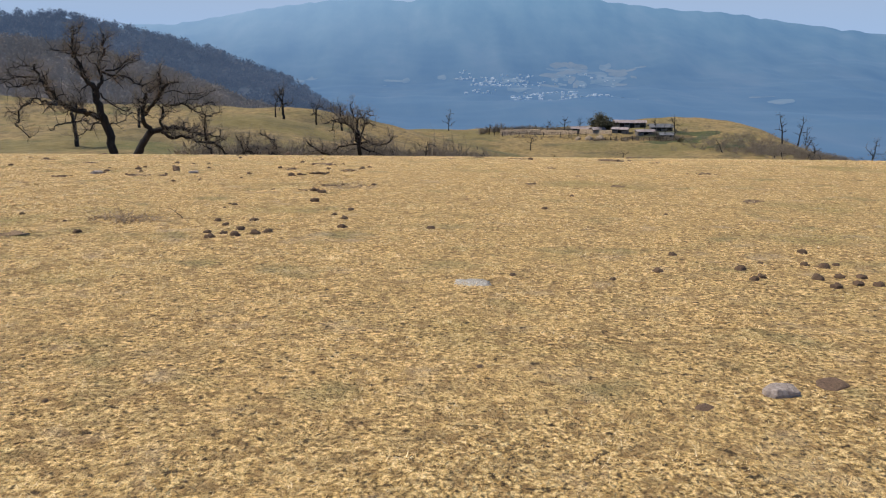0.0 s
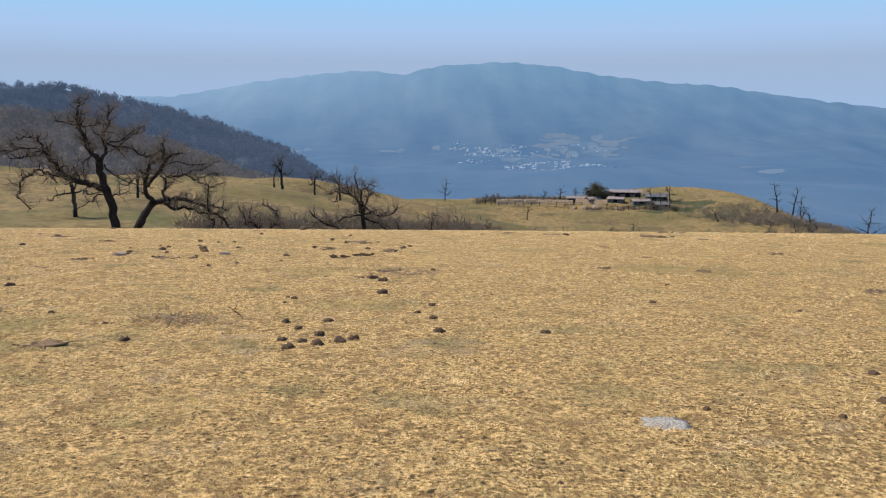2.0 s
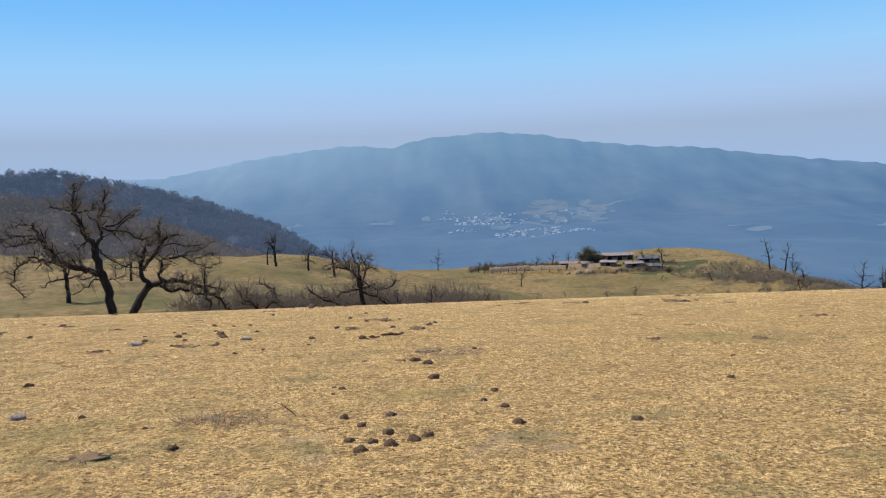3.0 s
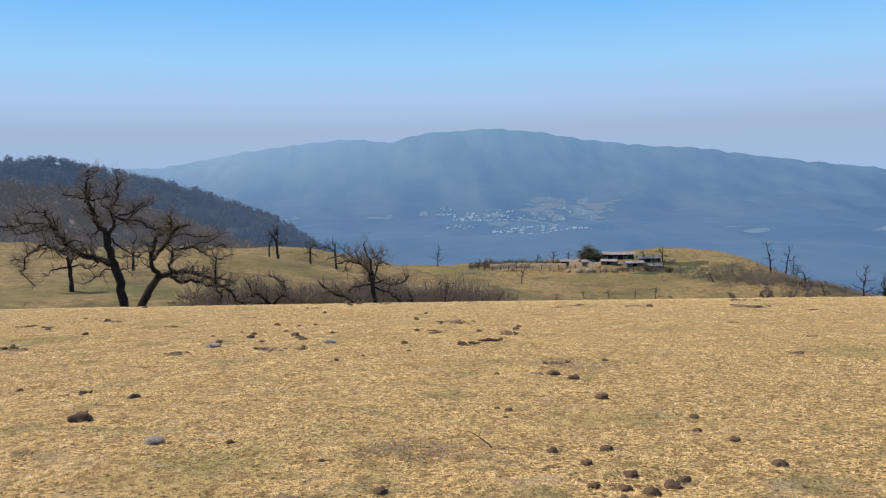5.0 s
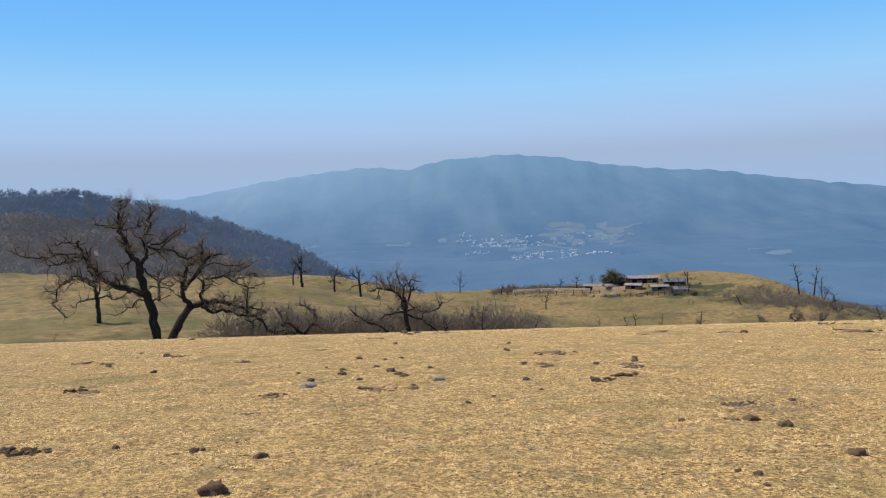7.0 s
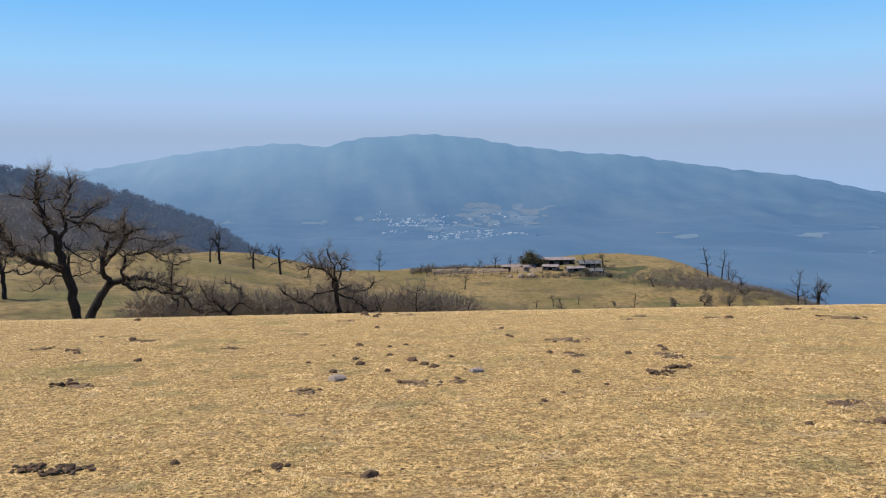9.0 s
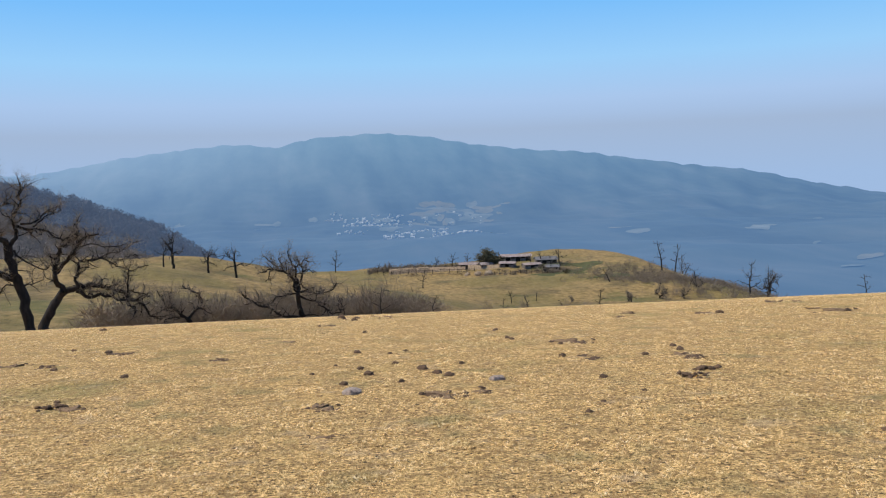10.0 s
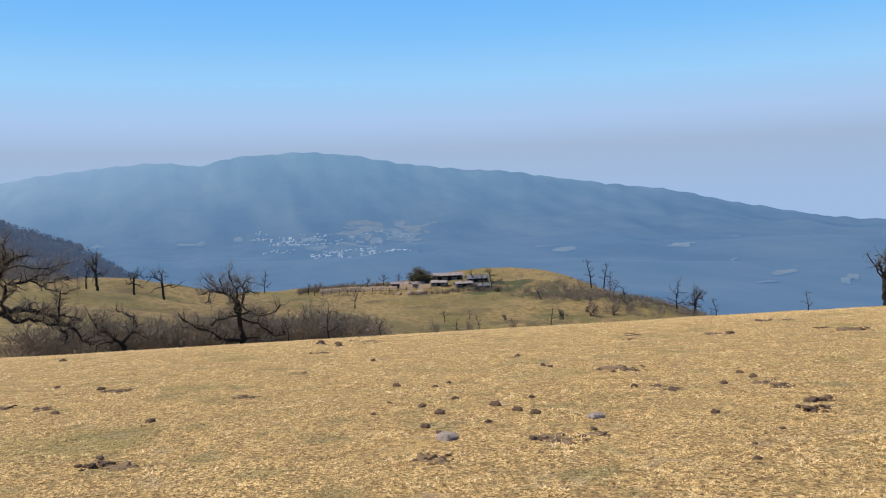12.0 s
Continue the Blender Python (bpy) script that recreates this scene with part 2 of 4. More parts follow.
m_meadow = surface("meadow_grass", [(0.10, 0.066, 0.027), (0.24, 0.165, 0.066), (0.37, 0.255, 0.105)], scale=0.5, bump=0.8, bump_scale=2.5, bump_dist=0.4,
                   wide=[((0.135, 0.115, 0.038), 0.6, 0.47, 0.60), ((0.075, 0.062, 0.03), 0.6, 0.53, 0.66), ((0.07, 0.085, 0.025), 0.6, 0.57, 0.68, 0.045)], wide_scale=0.025)
ground.data.materials.append(m_meadow)
far_face = np.hypot(gv[gf[:, 0], 0] + 4, gv[gf[:, 0], 1] - 4) > 112
ground.data.polygons.foreach_set("material_index", far_face.astype(np.int32))

# ---- distance: valley, mountain range and wooded hills ----
SKY_AZ = [-180, -90, -50, -17, -12.5, -5.8, -4.3, -2.4, 0.3, 4.5, 8, 11, 15, 17.7, 22, 28.5, 32.3, 38, 42, 60, 90, 180]
SKY_EL = [1.0, 1.0, 0.6, 1.25, 2.1, 2.97, 2.97, 2.68, 3.3, 3.55, 3.2, 2.6, 2.1, 2.0, 1.22, 0.4, -0.5, -1.6, -1.9, -1.5, 0.5, 1.0]


def range_z(x, y):
    """Flat valley floor, then the long mountain flank up to the skyline."""
    r, az = np.hypot(x, y), np.degrees(np.arctan2(x, y))
    top = 4300 * np.tan(np.radians(np.interp(az, SKY_AZ, SKY_EL))) + 1.3
    u = np.clip((r - 2850) / (4300 - 2850), 0, 1)
    rise = u ** 1.25
    spur = waves(az * 40 + r * 0.03, r * 0.035, 11, [(170, 10), (70, 4)]) * np.sin(np.pi * np.clip(u, 0, 1)) + waves(x, y, 12, [(700, 9), (260, 3.5), (110, 1.5)]) * np.clip((r - 900) / 800, 0, 1) * (1 - u)
    crest = waves(az * 40, r * 0, 13, [(60, 3.0), (23, 1.6)]) * u
    back = -0.25 * np.maximum(r - 4300, 0)
    return -128 + (top + 128) * rise + spur + crest + back


# blue haze put on as emission, paler with height and to the left
m_range = surface("mountain_painted_haze", [(0.022, 0.031, 0.028), (0.036, 0.046, 0.038), (0.055, 0.06, 0.05)], scale=0.006, bump=0, glow=((0.052, 0.126, 0.272), (0.13, 0.268, 0.45), -150, 330, (0.30, 0.45, 0.68)), rough=1.0, spread=(0.36, 0.70), stretch=(1, 0.28, 0.6))
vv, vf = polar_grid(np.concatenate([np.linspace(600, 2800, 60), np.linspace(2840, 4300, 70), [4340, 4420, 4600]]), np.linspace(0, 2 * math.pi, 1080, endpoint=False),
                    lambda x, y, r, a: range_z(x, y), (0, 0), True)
tagged(new("backdrop_mountains", array_mesh("mountains", vv, vf, m_range, True)), "forested mountain range beyond the valley, blue haze painted on", "mountain", kind="structure")

# open land; the bluish emission stands in for haze over it
m_field = surface("pale_field_hazed", [(0.03, 0.035, 0.03), (0.085, 0.08, 0.065)], scale=0.02, bump=0, glow=(0.092, 0.165, 0.285), rough=1.0)
m_field2 = surface("dull_field_hazed", [(0.02, 0.025, 0.02), (0.10, 0.10, 0.08)], scale=0.012, bump=0, glow=(0.085, 0.17, 0.31), rough=1.0)


def field(az0, az1, r0, r1, skew, seed, material, name="field", label="pale bare field on the far valley slope", lift=1.5):
    """An uneven patch of open land draped on the far slope."""
    g = np.random.RandomState(seed)
    n = 48
    ph = g.uniform(0, 6, 6)
    u = np.linspace(0, 1, n)
    lo = r0 + (r1 - r0) * (0.5 - 0.5 * np.sqrt(np.clip(1 - (2 * u - 1) ** 4, 0, 1)) * (0.75 + 0.17 * np.sin(6 * u + ph[0]) + 0.08 * np.sin(13 * u + ph[1])))
    hi = r0 + (r1 - r0) * (0.5 + 0.5 * np.sqrt(np.clip(1 - (2 * u - 1) ** 4, 0, 1)) * (0.75 + 0.17 * np.sin(5 * u + ph[2]) + 0.08 * np.sin(11 * u + ph[3])))
    az = np.radians(az0 + (az1 - az0) * u)
    vs, fs = [], []
    for j in range(7):
        rr = lo + (hi - lo) * j / 6 + skew * (u - 0.5)
        x, y = rr * np.sin(az), rr * np.cos(az)
        vs.append(np.stack([x, y, range_z(x, y) + lift], -1))
    v = np.concatenate(vs)
    for j in range(6):
        for i in range(n - 1):
            q = j * n + i
            fs.append((q, q + 1, q + n + 1, q + n))
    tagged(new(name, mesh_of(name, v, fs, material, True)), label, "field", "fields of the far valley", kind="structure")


# ---- wooded hills at the left ----
def ridge_fn(azs, els, crest_r, foot_r, foot_z, drop):
    def fn(x, y, r=None, a=None):
        r, az = np.hypot(x, y), np.degrees(np.arctan2(x, y))
        top = crest_r * np.tan(np.radians(np.interp(az, azs, els))) + 1.3 - drop
        u = np.clip((r - foot_r) / (crest_r - foot_r), 0, 1)
        z = foot_z + (top - foot_z) * u ** 0.9 - 0.35 * np.maximum(r - crest_r, 0)
        return z + waves(az * 10, r * 0.5, 21, [(90, 6), (40, 2.5)]) * np.sin(math.pi * u) * 0.7
    return fn


blue_hill = ridge_fn([-180, -80, -27, -24, -22, -19, -15, -13.5, -10.6, -9.2, -7.7, -6.2, -4, 0], [-8, 2.4, 2.0, 2.05, 1.7, 1.0, -0.1, -0.8, -1.8, -2.6, -3.7, -4.7, -7, -12], 860, 520, -75, 5.5)
brown_hill = ridge_fn([-180, -80, -33, -27, -24, -21, -18, -15, -12.5, -10, -7, -3], [-9, 1.2, 1.0, 0.7, 0.45, -0.3, -1.3, -2.5, -3.5, -4.2, -5.6, -9], 520, 330, -40, 5.0)
# distance haze painted in: bluish far floor, faint bluish emission on all four
m_wood_blue_haze = surface("far_wood_floor_hazed", [(0.02, 0.025, 0.03), (0.05, 0.055, 0.06)], scale=0.03, bump=0, glow=(0.034, 0.056, 0.10), rough=1.0)
m_crown_blue_haze = surface("far_crowns_hazed", [(0.02, 0.022, 0.026), (0.10, 0.092, 0.085)], scale=0.014, bump=0, glow=(0.044, 0.066, 0.112), rough=1.0, spread=(0.35, 0.65))
m_wood_brown = surface("wood_floor_hazed", [(0.13, 0.10, 0.083), (0.20, 0.16, 0.13)], scale=0.05, bump=0, rough=1.0, glow=(0.03, 0.034, 0.042))
m_crown_brown = surface("bare_crowns_hazed", [(0.10, 0.08, 0.068), (0.24, 0.19, 0.15)], scale=0.022, bump=0, rough=1.0, glow=(0.04, 0.045, 0.055), spread=(0.35, 0.65))


def crowns(name, spots, sizes, per, material, label, seed, thin=0.075):
    """A wood as one mesh: each crown is a loose brush of slivers round upright stems."""
    g = np.random.RandomState(seed)
    n = len(spots)
    c = np.repeat(spots, per, 0)
    s = np.repeat(sizes, per)[:, None]
    d = g.normal(size=(n * per, 3))
    d /= np.linalg.norm(d, axis=1, keepdims=True)
    d[:, 2] = d[:, 2] * 0.7 + 0.3
    p = c + d * s * g.uniform(0.25, 1.0, (n * per, 1)) ** 0.5 * [0.62, 0.62, 0.75] + [0, 0, 0.45] * s
    face = d * [1, 1, 0.4] + [0, 0, 0.5] + g.normal(size=d.shape) * 0.25
    way = d * [0.5, 0.5, 0.3] + [0, 0, 0.45] + g.normal(size=d.shape) * 0.45
    way /= np.linalg.norm(way, axis=1, keepdims=True)
    side = np.cross(way, face)
    side /= np.linalg.norm(side, axis=1, keepdims=True)
    ln, wd = s * g.uniform(0.16, 0.36, s.shape), s * thin * g.uniform(0.5, 1.3, s.shape)
    v = np.stack([p - side * wd, p + side * wd, p + way * ln * g.choice([-1, 1], s.shape)], 1).reshape(-1, 3)
    tagged(new(name, array_mesh(name, v, np.arange(len(v)).reshape(-1, 3), material)), label, "woodland", kind="stuff")


def hill(name, fn, az0, az1, r0, r1, crest_r, mat_floor, mat_crown, count, size, label, seed):
    v, f = polar_grid(np.linspace(r0, r1, 60), np.radians(np.linspace(az0, az1, 260)), fn)
    tagged(new("backdrop_" + name, array_mesh(name, v, f, mat_floor, True)), label, "hill", kind="structure")
    g = np.random.RandomState(seed)
    az = np.radians(g.uniform(-46, az1 - 1, count))
    r = r0 + (crest_r + 15 - r0) * g.uniform(0, 1, count) ** 0.8
    x, y = r * np.sin(az), r * np.cos(az)
    crowns(name + "_trees", np.stack([x, y, fn(x, y)], -1), size * g.uniform(0.6, 1.3, count), 58, mat_crown, "leafless trees covering the " + name.replace("_", " "), seed + 1)


hill("blue_wooded_hill", blue_hill, -110, -2, 500, 960, 860, m_wood_blue_haze, m_crown_blue_haze, 6500, 5.6, "dark wooded ridge with bluish haze painted on", 31)
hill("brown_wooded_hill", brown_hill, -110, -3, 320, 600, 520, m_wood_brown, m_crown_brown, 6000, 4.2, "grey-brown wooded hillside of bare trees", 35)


# ---- trees ----
def gnarl(rnd, start, way, length, steps, bend, lift):
    """A crooked run of points from start."""
    pts, d = [start.copy()], way.normalized()
    for _ in range(steps):
        d = (d + Vector((rnd.gauss(0, bend), rnd.gauss(0, bend), rnd.gauss(0, bend) + lift))).normalized()
        pts.append(pts[-1] + d * (length / steps))
    return pts


def sprout(rnd, pts, rad, level, wood, fine, dense, reach, out, fat=1.0):
    """Side shoots along a limb; the last two levels are twigs."""
    total = sum((b - a).length for a, b in zip(pts, pts[1:]))
    count = max(2, int(total * dense[level]))
    for k in range(count):
        t = (0.12 + 0.88 * (k + rnd.random()) / count) * (len(pts) - 1)
        i = min(int(t), len(pts) - 2)
        p = pts[i].lerp(pts[i + 1], t - i)
        along = (pts[i + 1] - pts[i]).normalized()
        side = Vector((rnd.gauss(0, 1), rnd.gauss(0, 1), rnd.gauss(0.25, 0.8)))
        side = (side - along * side.dot(along)).normalized()
        way = along * rnd.uniform(0.2, 0.8) + side + out * 0.25
        ln = reach[level] * rnd.uniform(0.45, 1.15)
        r0 = min(rad[i] * 0.6, (0.08, 0.04, 0.024)[level] * fat) * rnd.uniform(0.7, 1.1)
        if level == 2:
            fine.spike(p, p + (way.normalized() + Vector((rnd.gauss(0, 0.2), rnd.gauss(0, 0.2), rnd.gauss(0.07, 0.2)))) * ln, r0)
            continue
        steps = (5, 3)[level]
        q = gnarl(rnd, p, way, ln, steps, (0.36, 0.32)[level], 0.07)
        rr = [r0 * (1 - 0.75 * j / steps) for j in range(steps + 1)]
        (wood if level == 0 else fine).add(q, rr, (4, 3)[level])
        sprout(rnd, q, rr, level + 1, wood, fine, dense, reach, out, fat)


def limb_tree(name, base, rng, trunk, limbs, label, seed, dense=(4.0, 6.0, 7.0), reach=(1.55, 0.95, 0.55), group="bare oaks beyond the crest"):
    """A gnarled bare oak. trunk and limbs: (first radius, last radius, sideways and up in metres ...); depth is random."""
    rnd = random.Random(seed)
    side = Vector((math.cos(math.atan2(base[0] + 4, base[1] - 4)), -math.sin(math.atan2(base[0] + 4, base[1] - 4)), 0))
    root = thing(name, pose(base[0], base[1], z_on(*base) - 0.1), label, "tree", group)
    away = root.matrix_world.translation - Vector((-4.1, 4.0, 1.35))

    def run(row, tilt):
        w0, w1, *c = row
        n = len(c) // 2
        flat = [(c[2 * i], c[2 * i + 1]) for i in range(n)]
        pts, gone = [], 0.0
        for i, (a, b) in enumerate(flat):
            if i:
                gone += math.hypot(a - flat[i - 1][0], b - flat[i - 1][1])
            q = side * a + Vector((0, 0, b))
            pts.append(q + (q + away).normalized() * tilt(gone, a, b))
        # bend between the given joints
        out, rad = [], []
        for i in range(n - 1):
            for s in range(3):
                q = pts[i].lerp(pts[i + 1], s / 3)
                if 0 < s:
                    q += Vector((rnd.gauss(0, 0.11), rnd.gauss(0, 0.11), rnd.gauss(0, 0.11)))
                out.append(q)
        out.append(pts[-1])
        k = len(out) - 1
        for i in range(k + 1):
            rad.append(0.98 * (w0 + (w1 - w0) * i / k) * rnd.uniform(0.9, 1.12))
        return out, rad

    tp, tr = run(trunk, lambda g, a, b: 0.0)
    tr[0] *= 1.35
    t = Tubes()
    t.add(tp, tr, 10)
    part("trunk", t.mesh("trunk", m_bark), root)
    for row in limbs:
        slope = rnd.uniform(-0.55, 0.55)
        # where a limb leaves another, its depth follows from its height above the trunk's head
        start = abs(row[2] - trunk[-2]) * 0.25 * (1 if slope > 0 else -1)
        q, rr = run(row, lambda g, a, b: start * 0.4 + slope * g)
        t, fine = Tubes(), Tubes()
        t.add(q, rr, 7)
        sprout(rnd, q, rr, 0, t, fine, dense, reach, Vector((0, 0, 0.4)))
        limb = part("limb", t.mesh("limb", m_bark), root)
        part("twig_spray", fine.mesh("twigs", m_twig, False), limb, "fine grey leafless twigs", kind="stuff")
    return root


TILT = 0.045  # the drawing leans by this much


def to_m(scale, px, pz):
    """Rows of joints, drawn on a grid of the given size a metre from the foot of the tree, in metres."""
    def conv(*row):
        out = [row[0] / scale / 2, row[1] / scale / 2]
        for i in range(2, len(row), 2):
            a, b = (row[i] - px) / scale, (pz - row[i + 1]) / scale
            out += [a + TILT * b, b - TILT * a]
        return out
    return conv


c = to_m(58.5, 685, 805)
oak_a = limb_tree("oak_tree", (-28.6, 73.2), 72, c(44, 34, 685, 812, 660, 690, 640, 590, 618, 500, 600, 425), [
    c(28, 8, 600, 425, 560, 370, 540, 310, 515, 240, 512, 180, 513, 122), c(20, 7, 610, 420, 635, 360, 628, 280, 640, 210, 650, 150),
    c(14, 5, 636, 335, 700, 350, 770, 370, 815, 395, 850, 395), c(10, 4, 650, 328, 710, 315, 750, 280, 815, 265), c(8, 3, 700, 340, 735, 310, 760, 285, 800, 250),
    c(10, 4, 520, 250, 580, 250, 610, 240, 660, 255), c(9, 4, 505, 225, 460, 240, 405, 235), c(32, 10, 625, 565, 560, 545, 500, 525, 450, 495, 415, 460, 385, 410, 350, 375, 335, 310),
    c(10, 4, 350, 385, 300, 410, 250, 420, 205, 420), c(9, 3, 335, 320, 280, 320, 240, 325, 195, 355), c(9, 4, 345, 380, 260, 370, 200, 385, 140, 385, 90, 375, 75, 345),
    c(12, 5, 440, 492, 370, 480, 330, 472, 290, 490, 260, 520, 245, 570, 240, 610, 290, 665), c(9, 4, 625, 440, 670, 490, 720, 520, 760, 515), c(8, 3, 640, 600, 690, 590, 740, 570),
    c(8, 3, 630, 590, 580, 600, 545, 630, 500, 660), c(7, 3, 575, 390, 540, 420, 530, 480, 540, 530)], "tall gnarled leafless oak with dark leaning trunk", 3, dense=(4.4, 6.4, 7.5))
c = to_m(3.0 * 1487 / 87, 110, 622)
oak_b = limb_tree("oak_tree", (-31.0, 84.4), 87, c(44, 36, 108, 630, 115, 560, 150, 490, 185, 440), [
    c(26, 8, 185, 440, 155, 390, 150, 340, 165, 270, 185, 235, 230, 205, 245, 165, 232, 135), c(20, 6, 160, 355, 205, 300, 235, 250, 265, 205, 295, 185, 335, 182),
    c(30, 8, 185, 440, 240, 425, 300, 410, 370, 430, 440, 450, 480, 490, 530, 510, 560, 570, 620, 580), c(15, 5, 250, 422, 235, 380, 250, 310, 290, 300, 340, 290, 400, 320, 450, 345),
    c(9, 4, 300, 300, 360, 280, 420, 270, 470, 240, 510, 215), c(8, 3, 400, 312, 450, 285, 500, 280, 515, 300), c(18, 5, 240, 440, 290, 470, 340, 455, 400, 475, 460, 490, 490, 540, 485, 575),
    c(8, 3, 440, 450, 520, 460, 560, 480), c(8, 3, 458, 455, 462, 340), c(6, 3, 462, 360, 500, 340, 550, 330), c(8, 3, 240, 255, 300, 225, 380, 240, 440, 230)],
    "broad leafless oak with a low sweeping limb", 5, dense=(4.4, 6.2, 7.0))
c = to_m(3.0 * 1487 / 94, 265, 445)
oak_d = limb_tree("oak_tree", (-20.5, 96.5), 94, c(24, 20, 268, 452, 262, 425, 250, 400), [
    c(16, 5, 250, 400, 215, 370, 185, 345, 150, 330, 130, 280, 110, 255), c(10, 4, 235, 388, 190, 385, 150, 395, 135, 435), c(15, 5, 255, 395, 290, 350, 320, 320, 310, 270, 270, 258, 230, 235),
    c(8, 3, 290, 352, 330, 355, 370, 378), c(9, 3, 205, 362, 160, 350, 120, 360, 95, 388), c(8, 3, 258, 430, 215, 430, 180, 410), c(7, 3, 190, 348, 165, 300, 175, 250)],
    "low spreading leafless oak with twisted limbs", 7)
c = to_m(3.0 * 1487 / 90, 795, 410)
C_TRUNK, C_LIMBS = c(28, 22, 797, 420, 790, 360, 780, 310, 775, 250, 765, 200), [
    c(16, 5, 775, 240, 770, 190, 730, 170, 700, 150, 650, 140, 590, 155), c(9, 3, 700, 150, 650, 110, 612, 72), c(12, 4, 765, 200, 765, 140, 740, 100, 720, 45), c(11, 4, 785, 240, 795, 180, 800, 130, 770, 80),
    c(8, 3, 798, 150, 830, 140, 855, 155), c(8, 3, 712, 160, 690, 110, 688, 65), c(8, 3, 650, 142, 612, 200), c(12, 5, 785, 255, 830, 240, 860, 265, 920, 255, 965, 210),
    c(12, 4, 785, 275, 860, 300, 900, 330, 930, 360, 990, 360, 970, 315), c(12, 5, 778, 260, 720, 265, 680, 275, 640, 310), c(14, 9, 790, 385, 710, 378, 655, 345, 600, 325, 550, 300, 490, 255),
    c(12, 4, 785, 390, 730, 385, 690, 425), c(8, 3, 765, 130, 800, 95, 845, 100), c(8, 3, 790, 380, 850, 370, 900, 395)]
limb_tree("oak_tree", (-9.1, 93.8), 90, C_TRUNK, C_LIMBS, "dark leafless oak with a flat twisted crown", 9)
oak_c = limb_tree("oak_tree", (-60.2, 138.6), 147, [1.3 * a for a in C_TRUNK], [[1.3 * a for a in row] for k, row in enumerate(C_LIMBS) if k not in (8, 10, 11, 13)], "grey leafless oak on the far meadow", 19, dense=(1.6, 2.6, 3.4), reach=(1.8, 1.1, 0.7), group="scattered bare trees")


def wild_tree(name, high, spread, seed, label, fork=0.35, stems=1, lean=0.0, girth=0.035, thick=(1.9, 3.0, 4.2), material=None, group="scattered bare trees", limbs=7, rise=0.45, fat=1.0):
    """A bare tree of its own growth at the origin."""
    rnd = random.Random(seed)
    root = thing(name, pose(0, 0, 0), label, "tree", group)
    for s in range(stems):
        b = rnd.uniform(0, 6.28)
        way = Vector((math.cos(b) * 0.35 * (stems > 1) + lean, math.sin(b) * 0.35 * (stems > 1), 1))
        tp = gnarl(rnd, Vector((math.cos(b), math.sin(b), 0)) * 0.15 * (stems > 1) + Vector((0, 0, -0.2)), way, high * (0.75 if stems > 1 else 0.85), 9, 0.12, 0.05)
        r0 = high * girth / math.sqrt(stems)
        tr = [r0 * (1.3 if i == 0 else 1) * (1 - 0.85 * i / 9) + 0.01 for i in range(10)]
        t = Tubes()
        t.add(tp, tr, 8)
        part("trunk", t.mesh("trunk", m_bark), root)
        for k in range(limbs):
            u = fork + (1 - fork) * (k + rnd.random() * 0.6) / limbs
            i = min(int(u * 9), 8)
            p = tp[i].lerp(tp[i + 1], u * 9 - i)
            a = k * 2.4 + rnd.uniform(-0.5, 0.5)
            ln = spread * (1.15 - 0.6 * u) * rnd.uniform(0.7, 1.2)
            q = gnarl(rnd, p, Vector((math.cos(a), math.sin(a), rnd.uniform(0.1, 1.2) * rise)), ln, 6, 0.24, 0.06)
            rr = [tr[i] * 0.6 * (1 - 0.8 * j / 6) + 0.008 for j in range(7)]
            t, fine = Tubes(), Tubes()
            t.add(q, rr, 5)
            sc = high / 9.0
            sprout(rnd, q, rr, 0, t, fine, [d / max(sc, 0.4) for d in thick], [x * sc for x in (1.5, 0.8, 0.45)], Vector((0, 0, 0.5)), fat)
            limb = part("limb", t.mesh("limb", m_bark), root)
            part("twig_spray", fine.mesh("twigs", material or m_twig, False), limb, "fine grey leafless twigs", kind="stuff")
    return root


def stand(ob, x, y, scale=1.0, turn=0.0, sink=0.1):
    ob.matrix_basis = pose(x, y, z_on(x, y) - sink, 0, 0, turn) @ Matrix.Scale(scale, 4)


def again(ob, x, y, scale=1.0, turn=0.0, sink=0.1):
    was = ob.matrix_basis.copy()
    ob.matrix_basis = pose(0, 0, 0)
    new_ob = copy_thing(ob, pose(x, y, z_on(x, y) - sink, 0, 0, turn) @ Matrix.Scale(scale, 4))
    ob.matrix_basis = was
    return new_ob


tree_a = wild_tree("bare_tree", 9, 4.2, 41, "bare grey tree standing on the far meadow")
stand(tree_a, 141, 318, 0.8, 60)
tree_b = wild_tree("bare_tree", 8.5, 3.6, 42, "bare crooked tree with forked crown", fork=0.5)
stand(tree_b, 152, 352, 0.9)
tree_c = wild_tree("bare_tree", 8, 3.8, 43, "bare tree with spreading dark limbs", fork=0.45, rise=0.9, fat=1.8)
stand(tree_c, -47, 238, 0.9)
tree_d = wild_tree("bare_tree", 15, 4.0, 44, "tall thin bare tree at the wood's edge", fork=0.3, rise=0.9, girth=0.022, fat=1.8)
stand(tree_d, 144, 357, 1.1, 20)
round_tree = wild_tree("bare_tree", 11, 3.6, 45, "round-crowned bare tree with reddish twigs", fork=0.25, rise=1.2, thick=(2.2, 3.6, 4.6), material=m_brush, girth=0.02, limbs=11, fat=1.8)
stand(round_tree, 2.9, 426, 1.15)
sapling = wild_tree("bare_sapling", 4, 1.6, 46, "thin bare sapling below the crest", fork=0.25, rise=1.1, girth=0.018, thick=(1.3, 1.8, 2.2), group="bare saplings", limbs=6)
stand(sapling, -1.6, 84, 0.95)
leaning = wild_tree("bare_tree", 7, 3.2, 47, "small leaning leafless tree on the slope", fork=0.5, lean=-0.5, girth=0.03)
stand(leaning, 108.3, 325.4, 0.95)
